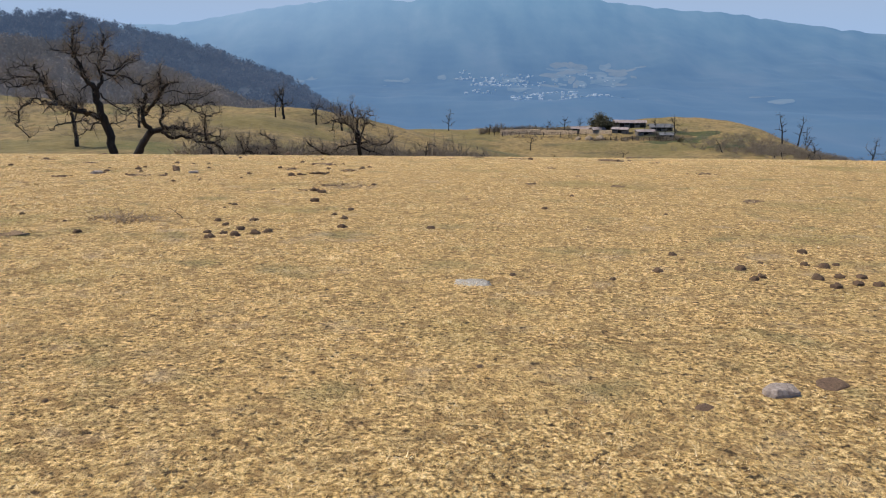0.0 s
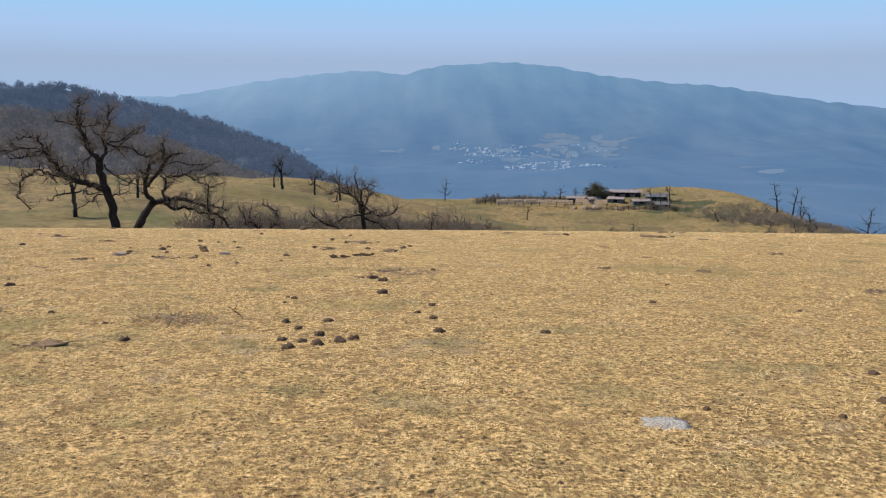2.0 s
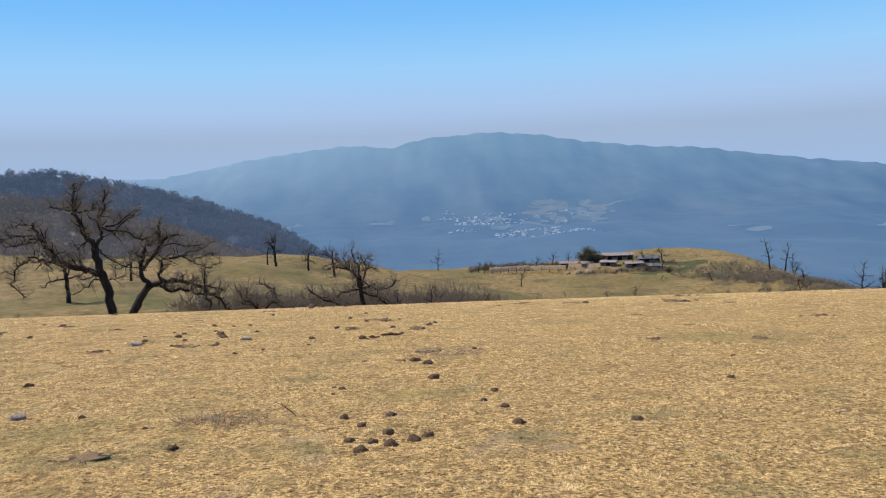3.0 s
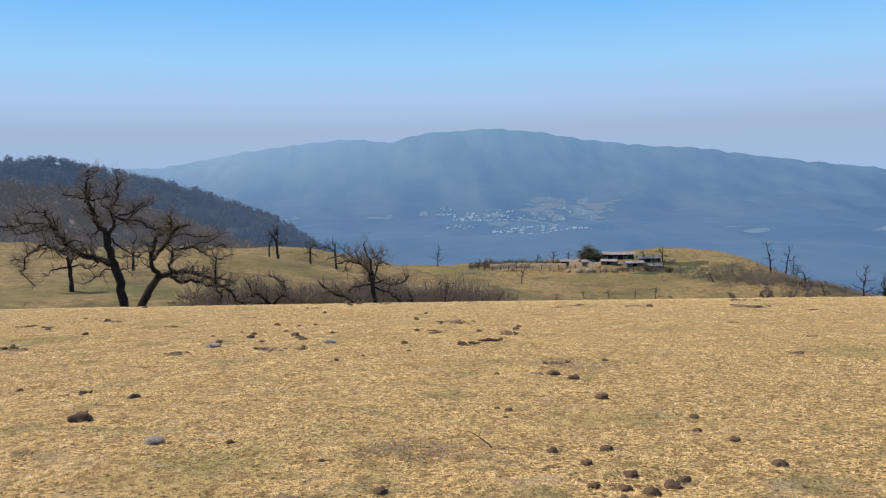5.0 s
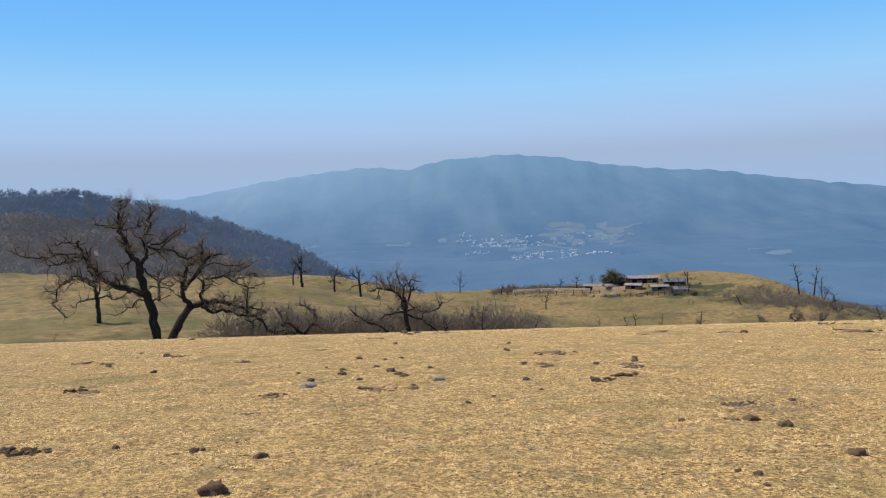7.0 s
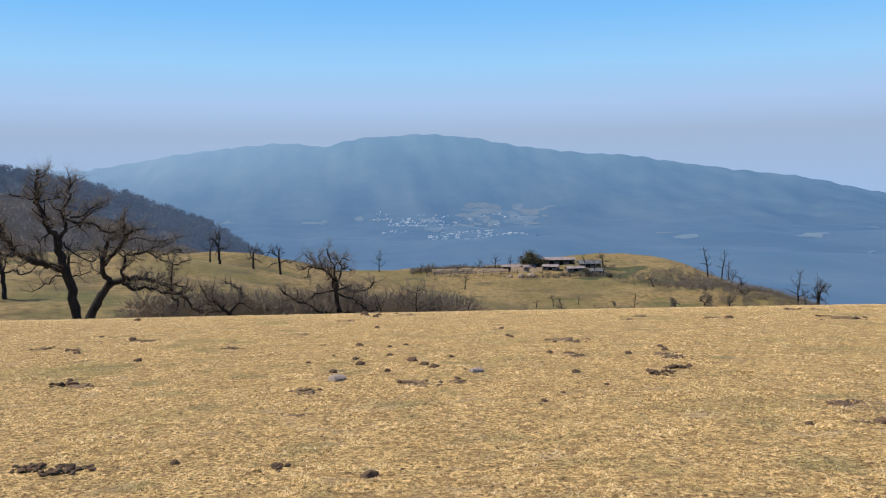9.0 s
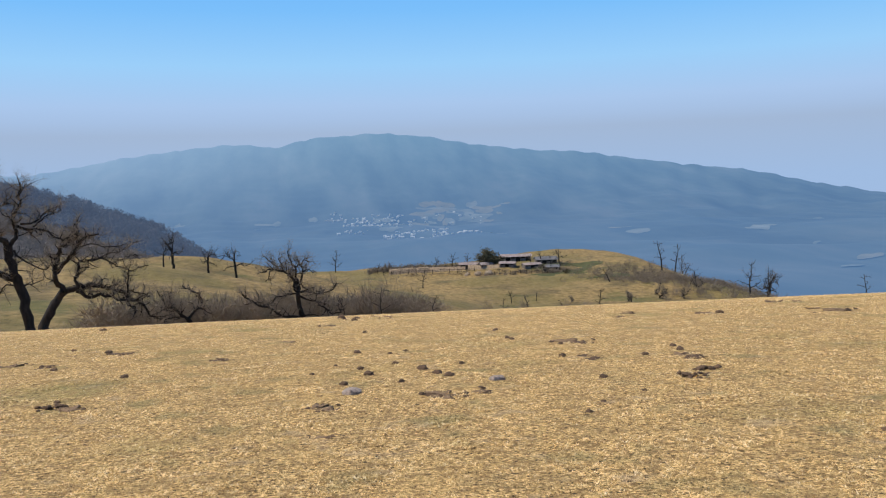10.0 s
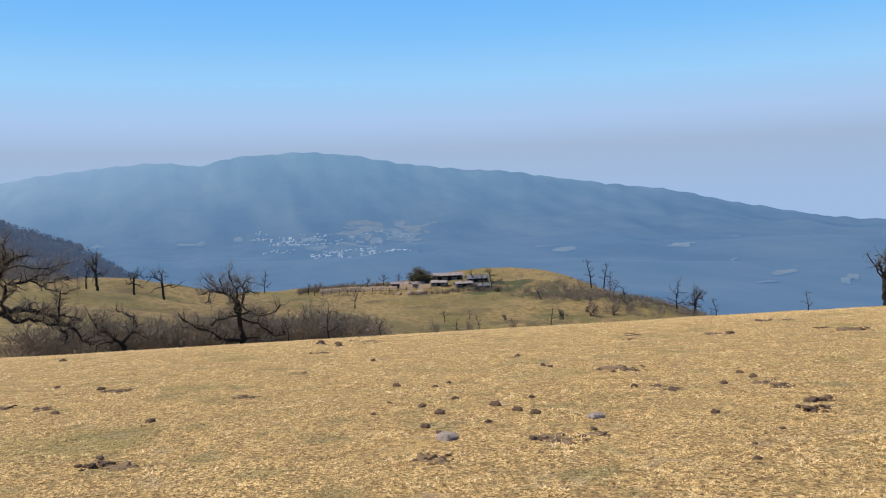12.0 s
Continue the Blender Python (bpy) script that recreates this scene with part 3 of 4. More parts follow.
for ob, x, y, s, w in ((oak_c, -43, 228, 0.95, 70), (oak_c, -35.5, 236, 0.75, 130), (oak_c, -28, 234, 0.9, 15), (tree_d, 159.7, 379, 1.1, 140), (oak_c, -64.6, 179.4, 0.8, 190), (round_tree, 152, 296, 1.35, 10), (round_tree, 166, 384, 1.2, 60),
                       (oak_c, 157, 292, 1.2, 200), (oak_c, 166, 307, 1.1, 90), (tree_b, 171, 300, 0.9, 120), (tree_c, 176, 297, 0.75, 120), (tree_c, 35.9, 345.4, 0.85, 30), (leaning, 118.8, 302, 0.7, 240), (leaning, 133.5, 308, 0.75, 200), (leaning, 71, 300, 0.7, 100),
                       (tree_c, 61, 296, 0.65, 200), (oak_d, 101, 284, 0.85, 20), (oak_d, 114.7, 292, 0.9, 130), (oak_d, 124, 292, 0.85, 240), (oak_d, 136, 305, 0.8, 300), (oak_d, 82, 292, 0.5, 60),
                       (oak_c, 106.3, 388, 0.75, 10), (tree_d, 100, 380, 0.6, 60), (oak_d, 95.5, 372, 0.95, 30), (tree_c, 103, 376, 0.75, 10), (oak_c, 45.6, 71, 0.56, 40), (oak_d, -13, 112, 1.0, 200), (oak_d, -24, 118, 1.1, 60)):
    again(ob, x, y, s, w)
for x, y, s, w in ((7.1, 72, 0.38, 0), (10.6, 78, 0.5, 60), (13, 76, 0.32, 120), (16, 75, 0.6, 200), (28.5, 70, 0.55, 40), (38, 71, 0.6, 10), (-5, 88, 0.8, 90), (-42, 84, 0.4, 10), (4, 90, 0.7, 300)):
    again(sapling, x, y, s, w)


# ---- brush ----
def shrub(name, high, wide, seed, label, stems=16, material=None, group="leafless brush", fat=1.0):
    """Many bare stems from one root, forking to fine twigs."""
    rnd = random.Random(seed)
    root = thing(name, pose(0, 0, 0), label, "shrub", group)
    t, fine = Tubes(), Tubes()
    for k in range(stems):
        a = k * 2.4 + rnd.uniform(-0.4, 0.4)
        out = wide / high * rnd.uniform(0.2, 1.5)
        q = gnarl(rnd, Vector((math.cos(a), math.sin(a), 0)) * rnd.uniform(0, 0.3) * wide + Vector((0, 0, -0.1)), Vector((math.cos(a) * out, math.sin(a) * out, 1)), high * rnd.uniform(0.6, 1.0), 5, 0.16, 0.03)
        rr = [0.035 * fat * (1 - 0.8 * j / 5) for j in range(6)]
        t.add(q, rr, 4)
        sprout(rnd, q, rr, 1, t, fine, (0, 3.0, 3.6), (0, high * 0.34, high * 0.16), Vector((0, 0, 0.1)), fat)
    part("stem_clump", t.mesh("stems", material or m_brush), root, kind="stuff")
    part("twig_spray", fine.mesh("twigs", material or m_brush, False), root, kind="stuff")
    return root


kinds = [shrub("shrub", 3.2, 1.6, 51, "leafless brown brush in the gully"), shrub("shrub", 2.6, 2.0, 52, "low tangled leafless brush"), shrub("shrub", 4.2, 1.6, 53, "tall grey leafless brush", material=m_twig)]
far_kinds = [shrub("shrub", 2.8, 2.2, 54, "soft brown leafless brush on the far knoll", 22, fat=2.4), shrub("shrub", 3.4, 2.6, 55, "grey-brown leafless thicket on the far knoll", 24, m_twig, fat=2.6)]
rnd = random.Random(60)
spots = []
# thicket along the gully, from the oaks to below the knoll
for k in range(110):
    u = rnd.random()
    spots.append((-30 + 36 * u + rnd.gauss(0, 2), 101 + 8 * u + abs(rnd.gauss(0, 11)), rnd.uniform(0.8, 1.6)))
for k in range(6):
    spots.append((rnd.uniform(8, 26), rnd.uniform(90, 100), rnd.uniform(0.35, 0.55)))
# brushy flank at the far end of the knoll
for k, (x, y, s) in enumerate(spots):
    if k < 3:
        stand(kinds[k], x, y, s, 0)
    else:
        again(kinds[k % 3], x, y, s, rnd.uniform(0, 360))
for k, ob in enumerate(far_kinds):
    stand(ob, 128 + 9 * k, 322, 1.0)


def thicket(name, spots, material, label, seed, per=70, thin=0.03):
    """Low bare brush as one mesh of fine upright shoots."""
    p = np.array(spots)
    crowns(name, np.stack([p[:, 0], p[:, 1], ground_z(p[:, 0], p[:, 1]) - 0.3 * p[:, 2]], -1), p[:, 2], per, material, label, seed, thin)


shoots = []
for k in range(900):
    u = rnd.random()
    shoots.append((114 + 72 * u + rnd.gauss(0, 9), 342 - 52 * u + rnd.gauss(0, 20), rnd.uniform(1.2, 3.4)))
thicket("knoll_thicket", shoots, m_brush, "brown leafless thicket on the end of the knoll", 61)
shoots = []
for k in range(400):
    u = rnd.random()
    shoots.append((-31 + 38 * u + rnd.gauss(0, 2), 100 + 9 * u + abs(rnd.gauss(0, 10)), rnd.uniform(1.6, 4.4)))
thicket("gully_thicket", shoots, m_brush, "fine leafless thicket filling the gully", 62, 150, 0.012)
shoots = [(18 + 50 * rnd.random(), 408 + rnd.gauss(0, 3), rnd.uniform(1.5, 4.2)) for k in range(130)] + [(rnd.uniform(64, 106), rnd.uniform(369, 383), rnd.uniform(0.8, 2.2)) for k in range(150)] \
    + [(rnd.uniform(24, 66), rnd.uniform(388, 393), rnd.uniform(0.5, 1.3)) for k in range(80)] + [(rnd.uniform(94, 112), rnd.uniform(370, 392), rnd.uniform(1.0, 2.6)) for k in range(50)]
thicket("homestead_hedge", shoots, m_brush, "bare grey-brown hedge round the homestead", 63)


# ---- droppings, stones and weeds on the pasture ----
def lump_mesh(seed, flat, rough, material, name="lump", sub=3):
    bm = bmesh.new()
    bmesh.ops.create_icosphere(bm, subdivisions=sub, radius=0.5)
    off = Vector((seed * 3.7, seed * 1.3, 0))
    for v in bm.verts:
        d = v.co.normalized()
        k = 1 + rough * noise.noise(d * 1.6 + off) + rough * 0.6 * noise.noise(d * 4.2 + off) + rough * 0.3 * noise.noise(d * 9 + off)
        v.co = d * 0.5 * k
        v.co.z *= flat
        if v.co.z < -0.12 * flat:
            v.co.z = -0.12 * flat
    me = bpy.data.meshes.new(name)
    bm.to_mesh(me)
    bm.free()
    me.materials.append(material)
    me.polygons.foreach_set("use_smooth", [True] * len(me.polygons))
    return me


def lay(name, me, x, y, s, turn, label, category, group, sink=0.0):
    ob = new(name, me)
    ob.matrix_world = pose(x, y, z_on(x, y) - sink, 0, 0, turn) @ Matrix.Scale(s, 4)
    return tagged(ob, label, category, group)


rnd = random.Random(70)
lumps = [lump_mesh(k, 0.75, 0.5, m_dung) for k in range(8)]
pats = [lump_mesh(20 + k, 0.14, 1.4, m_pat if k % 3 else m_dung, "pat") for k in range(7)]
LUMPS_NEAR = [(-1.97, 3.79, 0.03), (0.19, 4.36, 0.04), (-0.58, 5.53, 0.03), (3.13, 6.43, 0.09), (3.52, 6.51, 0.08), (3.36, 6.54, 0.08), (1.38, 6.64, 0.05), (2.55, 6.64, 0.07), (2.66, 6.77, 0.08), (3.13, 6.77, 0.1), (0.57, 6.82, 0.05), (3.35, 6.84, 0.08), (3.54, 6.84, 0.08), (1.85, 7.03, 0.08), (2.61, 7.14, 0.09), (3.39, 7.23, 0.1), (3.54, 7.32, 0.06), (3.26, 7.33, 0.07), (2.89, 7.42, 0.05), (2.19, 7.82, 0.07), (3.53, 8.03, 0.09), (-2.49, 8.66, 0.1), (-2.27, 8.83, 0.11), (-2.42, 8.93, 0.09), (-2.09, 8.99, 0.11), (-4.04, 8.99, 0.09), (-2.62, 9, 0.08), (-1.97, 9.12, 0.09), (-2.31, 9.23, 0.09), (-0.16, 9.38, 0.09), (-1.18, 9.41, 0.1)]
LUMPS_MID = [(-2.55, 9.56, 0.08), (-4.53, 9.78, 0.05), (-2.75, 9.95, 0.08), (-2.31, 9.98, 0.1), (-1.24, 10.14, 0.08), (-5.37, 10.45, 0.06), (-1.41, 10.54, 0.07), (2.91, 10.81, 0.06), (-1.26, 11.09, 0.08), (-2.99, 11.2, 0.05), (1.39, 11.39, 0.07), (-7.01, 11.43, 0.2), (-2.93, 11.52, 0.07), (-3.03, 11.66, 0.05), (-1.89, 12.1, 0.13), (-6.91, 12.6, 0.11), (2.01, 13.02, 0.07), (-8.42, 13.2, 0.07), (-1.97, 13.36, 0.13), (-2.15, 13.77, 0.14), (-2.85, 13.82, 0.07), (-1.26, 14.91, 0.08), (-5, 15.34, 0.07), (-4.66, 15.88, 0.06), (-3.99, 16.39, 0.06), (-4.09, 17.48, 0.1), (-7.26, 17.8, 0.08), (-7.34, 18.16, 0.11), (-6.6, 18.16, 0.08), (-5.92, 18.46, 0.12), (-6.03, 18.79, 0.14)]
LUMPS_FAR = [(-6.97, 19.01, 0.14), (-6.17, 19.24, 0.14), (-7.75, 19.34, 0.07), (-2.7, 19.51, 0.1), (-5.53, 19.66, 0.07), (-7.04, 19.67, 0.1), (-3.9, 19.88, 0.1), (-1.94, 19.93, 0.12), (-6.49, 20.08, 0.09), (-7.39, 20.18, 0.06), (-10.48, 20.22, 0.12), (-1.82, 20.46, 0.11), (-6.44, 21.51, 0.09), (-3.39, 21.65, 0.09), (-11.94, 21.82, 0.12), (-6.14, 21.83, 0.08), (-6.98, 21.89, 0.12), (-3.44, 22.09, 0.09), (-3.93, 23.14, 0.1), (-3.95, 23.44, 0.1), (-11.76, 24.78, 0.13), (-3.71, 25.61, 0.12), (-12.66, 25.66, 0.11), (-6.55, 26.95, 0.11), (2.92, 28.12, 0.19), (-6.46, 34.15, 0.17), (-6.3, 35.91, 0.2), (-14.52, 35.91, 0.2), (-6.78, 36.56, 0.28)]
PATS_NEAR = [(-4.66, 8.71, 0.34), (-6.97, 10.18, 0.19), (4.76, 12.57, 0.37), (-2.35, 13.79, 0.18), (-1.99, 14.67, 0.39), (3.15, 14.97, 0.27), (-7.58, 15.04, 0.4), (1.59, 15.32, 0.36), (-5, 15.63, 0.11), (-7.59, 16.46, 0.32), (-7.68, 16.63, 0.33), (-6.25, 16.74, 0.41), (-6.29, 16.93, 0.35), (-5.78, 16.95, 0.32), (8.6, 17.11, 0.16), (-10.51, 17.49, 0.31), (2.88, 17.56, 0.24), (5.84, 18.73, 0.45), (-2.2, 18.87, 0.3), (-2.11, 19.03, 0.31), (-2.17, 19.3, 0.32), (-3.57, 19.39, 0.33), (-3.58, 19.71, 0.32), (2.61, 20.7, 0.32), (-3.02, 21.68, 0.35), (-9.25, 21.92, 0.33), (-3.12, 21.99, 0.53), (-9.33, 22.14, 0.38), (-3.22, 22.23, 0.42)]
PATS_FAR = [(-12.19, 22.24, 0.32), (-12.23, 22.46, 0.33), (-12.89, 22.84, 0.42), (6.43, 23.59, 0.21), (-11.41, 24.26, 0.44), (-12.31, 24.28, 0.15), (-11.34, 24.49, 0.24), (6.28, 24.83, 0.32), (-8.38, 24.87, 0.35), (-8.27, 25.16, 0.37), (-3.87, 25.32, 0.21), (5.23, 26.44, 0.93), (5.43, 26.72, 0.8), (5.65, 26.97, 0.44), (5.47, 27.82, 0.42), (2.44, 27.86, 0.5), (0.28, 28.38, 0.35), (2.54, 28.43, 0.42), (1.04, 29.76, 0.39), (1.32, 30.49, 0.39), (-7.36, 30.77, 0.42), (8.02, 32.66, 0.56), (7.54, 33.36, 0.72), (-5.28, 34.55, 0.46), (-2.12, 34.79, 0.37), (-6.73, 35.74, 0.33), (-5.21, 36.15, 0.6), (-5.52, 38.02, 0.44)]
HEAPS = [(-3.1, 17.1, 0.27), (-2.66, 17.62, 0.32), (-9.52, 13.18, 0.19), (-9.28, 13.03, 0.2), (-9.15, 13.13, 0.18), (-7.59, 13, 0.15), (-10.75, 17.67, 0.26)]
for rows in (LUMPS_NEAR, LUMPS_MID, LUMPS_FAR):
    for x, y, s in rows:
        lay("dung_lump", rnd.choice(lumps), x, y, s * 1.05, rnd.uniform(0, 360), "dark brown dried dung lump on dry grass", "dung", "dung lumps on the pasture")
for rows in (PATS_NEAR, PATS_FAR):
    for x, y, s in rows:
        root = thing("dung_pat", pose(x, y, z_on(x, y)), "broken weathered brown dung pat on dry grass", "dung", "dung pats on the pasture")
        part("crust", rnd.choice(pats), root, at=pose(0, 0, -0.01 * s, 0, 0, rnd.uniform(0, 360)) @ Matrix.Diagonal((s * 0.7, s * 0.6, s * 0.5, 1)))
        for k in range(9):
            b = min(s, 0.6) * rnd.uniform(0.07, 0.2)
            part("dung_piece", rnd.choice(lumps), root, at=pose(rnd.gauss(0, 0.3) * s, rnd.gauss(0, 0.2) * s, 0.0, rnd.uniform(-25, 25), rnd.uniform(-25, 25), rnd.uniform(0, 360)) @ Matrix.Diagonal((b * rnd.uniform(0.8, 1.7), b, b * rnd.uniform(0.35, 0.8), 1)))
for x, y, s in HEAPS:
    root = thing("dung_heap", pose(x, y, z_on(x, y)), "loose heap of dark crumbled dung on dry grass", "dung", "dung heaps on the pasture")
    for k in range(16):
        px, py = rnd.gauss(0, 0.3) * s, rnd.gauss(0, 0.26) * s
        part("dung_piece", rnd.choice(lumps), root, at=pose(px, py, 0.01 + 0.05 * s * (k % 3 == 0), rnd.uniform(-20, 20), rnd.uniform(-20, 20), rnd.uniform(0, 360)) @ Matrix.Diagonal((s * rnd.uniform(0.18, 0.4), s * rnd.uniform(0.16, 0.32), s * rnd.uniform(0.12, 0.26), 1)))

def stone_mesh(seed, material, flat=1.0):
    """A broken slab of stone: a box of split, tilted faces."""
    rnd = random.Random(seed)
    bm = bmesh.new()
    pts = [bm.verts.new((rnd.uniform(0.32, 0.52) * math.cos(a), rnd.uniform(0.26, 0.4) * math.sin(a), z + rnd.gauss(0, 0.025))) for z, n in ((-0.05, 9), (0.13, 9), (0.2, 6)) for a in [6.283 * (i + rnd.uniform(-0.25, 0.25)) / n for i in range(n)]]
    for p in pts[-6:]:
        p.co.x, p.co.y = p.co.x * 0.7, p.co.y * 0.7
    for p in pts:
        p.co.z *= flat
    bmesh.ops.convex_hull(bm, input=pts)
    bmesh.ops.bevel(bm, geom=list(bm.edges), offset=0.012, segments=1, affect="EDGES")
    me = bpy.data.meshes.new("stone")
    bm.to_mesh(me)
    bm.free()
    me.materials.append(material)
    return me


stones = [stone_mesh(40, m_stone), stone_mesh(44, m_dung, 0.55), stone_mesh(43, m_dung, 0.45), stone_mesh(47, m_stone)]
for x, y, s, k, lab in ((1.70, 3.97, 0.22, 0, "flat grey-brown field stone half sunk in grass"), (1.27, 3.80, 0.12, 1, "small dark stone half sunk in grass"), (2.04, 4.11, 0.22, 2, "low dark stone slab in the grass"),
                        (-7.27, 17.44, 0.3, 3, "grey flat stone on the pasture"), (-5.39, 17.9, 0.26, 0, "pale flat stone on the pasture"), (-6.01, 10.47, 0.2, 3, "small grey stone on the pasture")):
    lay("field_stone", stones[k], x, y, s * 1.1, 30 * k, lab, "stone", "field stones", 0.005)
lay("lime_patch", lump_mesh(50, 0.10, 0.6, m_lime, "crust"), 0.21, 6.5, 0.27, 0, "whitish crumbly crust of dried lime on grass", "lime patch", "", 0.0)


def weed_patch(x, y, wide, count, seed, label):
    rnd = random.Random(seed)
    t = Tubes()
    for _ in range(count):
        a, d = rnd.uniform(0, 6.28), wide * 0.5 * math.sqrt(rnd.random())
        p = Vector((math.cos(a) * d * 1.3, math.sin(a) * d * 0.8, 0))
        q = gnarl(rnd, p, Vector((rnd.gauss(0, 1), rnd.gauss(0, 1), rnd.uniform(0.1, 0.7))), rnd.uniform(0.08, 0.25), 3, 0.3, -0.08)
        t.add(q, [0.004, 0.003, 0.002, 0.001], 3)
    ob = new("dead_weed", t.mesh("weed", m_weed))
    ob.matrix_world = pose(x, y, z_on(x, y))
    tagged(ob, label, "weed", "dead weeds")


weed_patch(-3.86, 9.9, 0.75, 260, 71, "tangle of dead pinkish weed stalks on grass")
weed_patch(-1.73, 14.3, 0.9, 180, 72, "flattened patch of dead weed stalks")
rnd = random.Random(73)
t = Tubes()
q = gnarl(rnd, Vector((0.06, 0, 0.0)), Vector((-0.6, 0.1, 1)), 0.24, 5, 0.2, -0.05)
t.add(q, [0.006, 0.005, 0.005, 0.004, 0.003, 0.002], 5)
t.add(gnarl(rnd, q[3], Vector((0.4, 0.3, 0.6)), 0.09, 3, 0.2, 0), [0.003, 0.003, 0.002, 0.001], 4)
ob = new("dry_twig", t.mesh("twig", m_bark))
ob.matrix_world = pose(-3.27, 10.07, z_on(-3.27, 10.07))
tagged(ob, "dark dry twig standing in the grass", "twig")

# ---- homestead on the knoll ----
m_tin = surface("faded_tin", [(0.17, 0.13, 0.118), (0.42, 0.345, 0.32)], scale=0.6, bump=0.3, bump_scale=3, rough=0.7)
m_grey_roof = surface("grey_roof", [(0.10, 0.10, 0.11), (0.20, 0.195, 0.2)], scale=0.5, bump=0.3, bump_scale=3, rough=0.8)
m_plank = surface("weathered_planks", [(0.12, 0.10, 0.085), (0.27, 0.23, 0.2)], scale=0.7, bump=0.4, bump_scale=4, stretch=(4, 4, 0.5))
m_stone_wall = surface("dry_stone_wall", [(0.22, 0.155, 0.095), (0.48, 0.35, 0.225)], scale=1.6, bump=1.0, bump_scale=2.0, bump_dist=0.2)
m_hay = surface("old_hay", [(0.22, 0.165, 0.11), (0.38, 0.295, 0.21)], scale=0.8, bump=0.8, bump_scale=3, bump_dist=0.15)
m_opening_shade = surface("opening_shade", [(0.02, 0.018, 0.016), (0.04, 0.035, 0.03)], scale=1, bump=0)
m_ever = surface("evergreen_leaves", [(0.07, 0.06, 0.035), (0.15, 0.13, 0.07)], scale=0.5, bump=0, island=0.4)
m_lush = surface("lush_grass", [(0.045, 0.05, 0.02), (0.105, 0.105, 0.04)], scale=0.4, bump=0.6, bump_scale=2, bump_dist=0.2)


def box_mesh(name, sx, sy, sz, material, z0=0.0, bevel=0.03):
    bm = bmesh.new()
    bmesh.ops.create_cube(bm, size=1)
    for v in bm.verts:
        v.co = Vector((v.co.x * sx, v.co.y * sy, (v.co.z + 0.5) * sz + z0))
    bmesh.ops.bevel(bm, geom=list(bm.edges), offset=bevel, segments=1, affect="EDGES")
    me = bpy.data.meshes.new(name)
    bm.to_mesh(me)
    bm.free()
    me.materials.append(material)
    return me


def roof_mesh(name, sx, sy, rise, eave, material, corrugate=0.0, z0=0.0, thick=0.12):
    """A gable roof with thickness, ridge along x, in ribs."""
    n = 24 if corrugate else 2
    v, f = [], []
    for layer in (0, -thick):
        for j, (yy, zz) in enumerate(((-sy / 2 - eave, -0.12 * rise), (0, rise), (sy / 2 + eave, -0.12 * rise))):
            for i in range(n + 1):
                v.append((-sx / 2 - eave + (sx + 2 * eave) * i / n, yy, z0 + zz + layer + corrugate * (i % 2)))
    k = n + 1
    for j in range(2):
        for i in range(n):
            q = j * k + i
            f.append((q, q + 1, q + k + 1, q + k))
            q += 3 * k
            f.append((q, q + k, q + k + 1, q + 1))
    for i in range(n):
        f.append((i, i + 3 * k, i + 1 + 3 * k, i + 1))
        q = 2 * k + i
        f.append((q, q + 1, q + 1 + 3 * k, q + 3 * k))
    for j in range(2):
        for i in (0, n):
            q = j * k + i
            f.append((q, q + k, q + k + 3 * k, q + 3 * k))
    return mesh_of(name, v, f, material)


def shed(name, x, y, turn, long, deep, high, rise, roof_mat, wall_mat, label, bays=4, lift=0.0):
    root = thing(name, pose(x, y, z_on(x, y) + lift, 0, 0, turn), label, "building", "homestead buildings")
    w = 0.25
    part("wall", box_mesh("wall", long, w, high, wall_mat, -2.2 + 0, 0.02), root, at=pose(0, deep / 2 - w / 2, 0) @ Matrix.Diagonal((1, 1, 1, 1)))
    for sx in (-1, 1):
        part("wall", box_mesh("wall", w, deep - 2 * w, high + 2.2, wall_mat, -2.2, 0.02), root, at=pose(sx * (long / 2 - w / 2), 0, 0))
    part("back_wall", box_mesh("wall", long - 0.02, w, high + 2.2, wall_mat, -2.2, 0.02), root, at=pose(0, deep / 2 - w - 0.2, 0))
    # added near-black sheet stands in for the shade under the roof
    part("shade_sheet", box_mesh("wall", long - 0.7, 0.2, high + 2.1, m_opening_shade, -2.2, 0.02), root, "near-black sheet painted as the shade of the open front", at=pose(0, -deep / 2 + 1.2, 0))
    for i in range(bays + 1):
        part("post", box_mesh("post", 0.22, 0.22, high + 2.2, m_plank, -2.2, 0.02), root, at=pose(-long / 2 + 0.4 + (long - 0.8) * i / bays, -deep / 2 + 0.2, 0))
    for i in range(bays):
        if i % 2 == 0:
            part("panel", box_mesh("panel", (long - 0.8) / bays - 0.3, 0.1, high * 0.55 + 2.2, wall_mat, -2.2, 0.02), root, at=pose(-long / 2 + 0.4 + (long - 0.8) * (i + 0.5) / bays, -deep / 2 + 0.2, 0))
    part("roof", roof_mesh("roof", long, deep, rise, 0.5, roof_mat, 0.05, high), root, "faded metal roof sheets")
    return root


shed("farmhouse", 89, 404, -8, 15, 5, 2.3, 1.0, m_tin, m_plank, "long low farmhouse with faded pinkish tin roof", 6, 0.7)
shed("barn", 101, 392, -4, 10, 5, 2.0, 1.3, m_grey_roof, m_plank, "grey-roofed plank barn beside the farmhouse", 4, 0.2)
shed("shed", 82, 390, -25, 7, 4, 1.6, 0.8, m_tin, m_plank, "small open shed with rusty pale roof", 3, 0.1)
shed("shed", 66, 404, -6, 9, 4, 2.0, 0.8, m_tin, m_plank, "low pale-roofed shed behind the hedge", 3, 0.3)
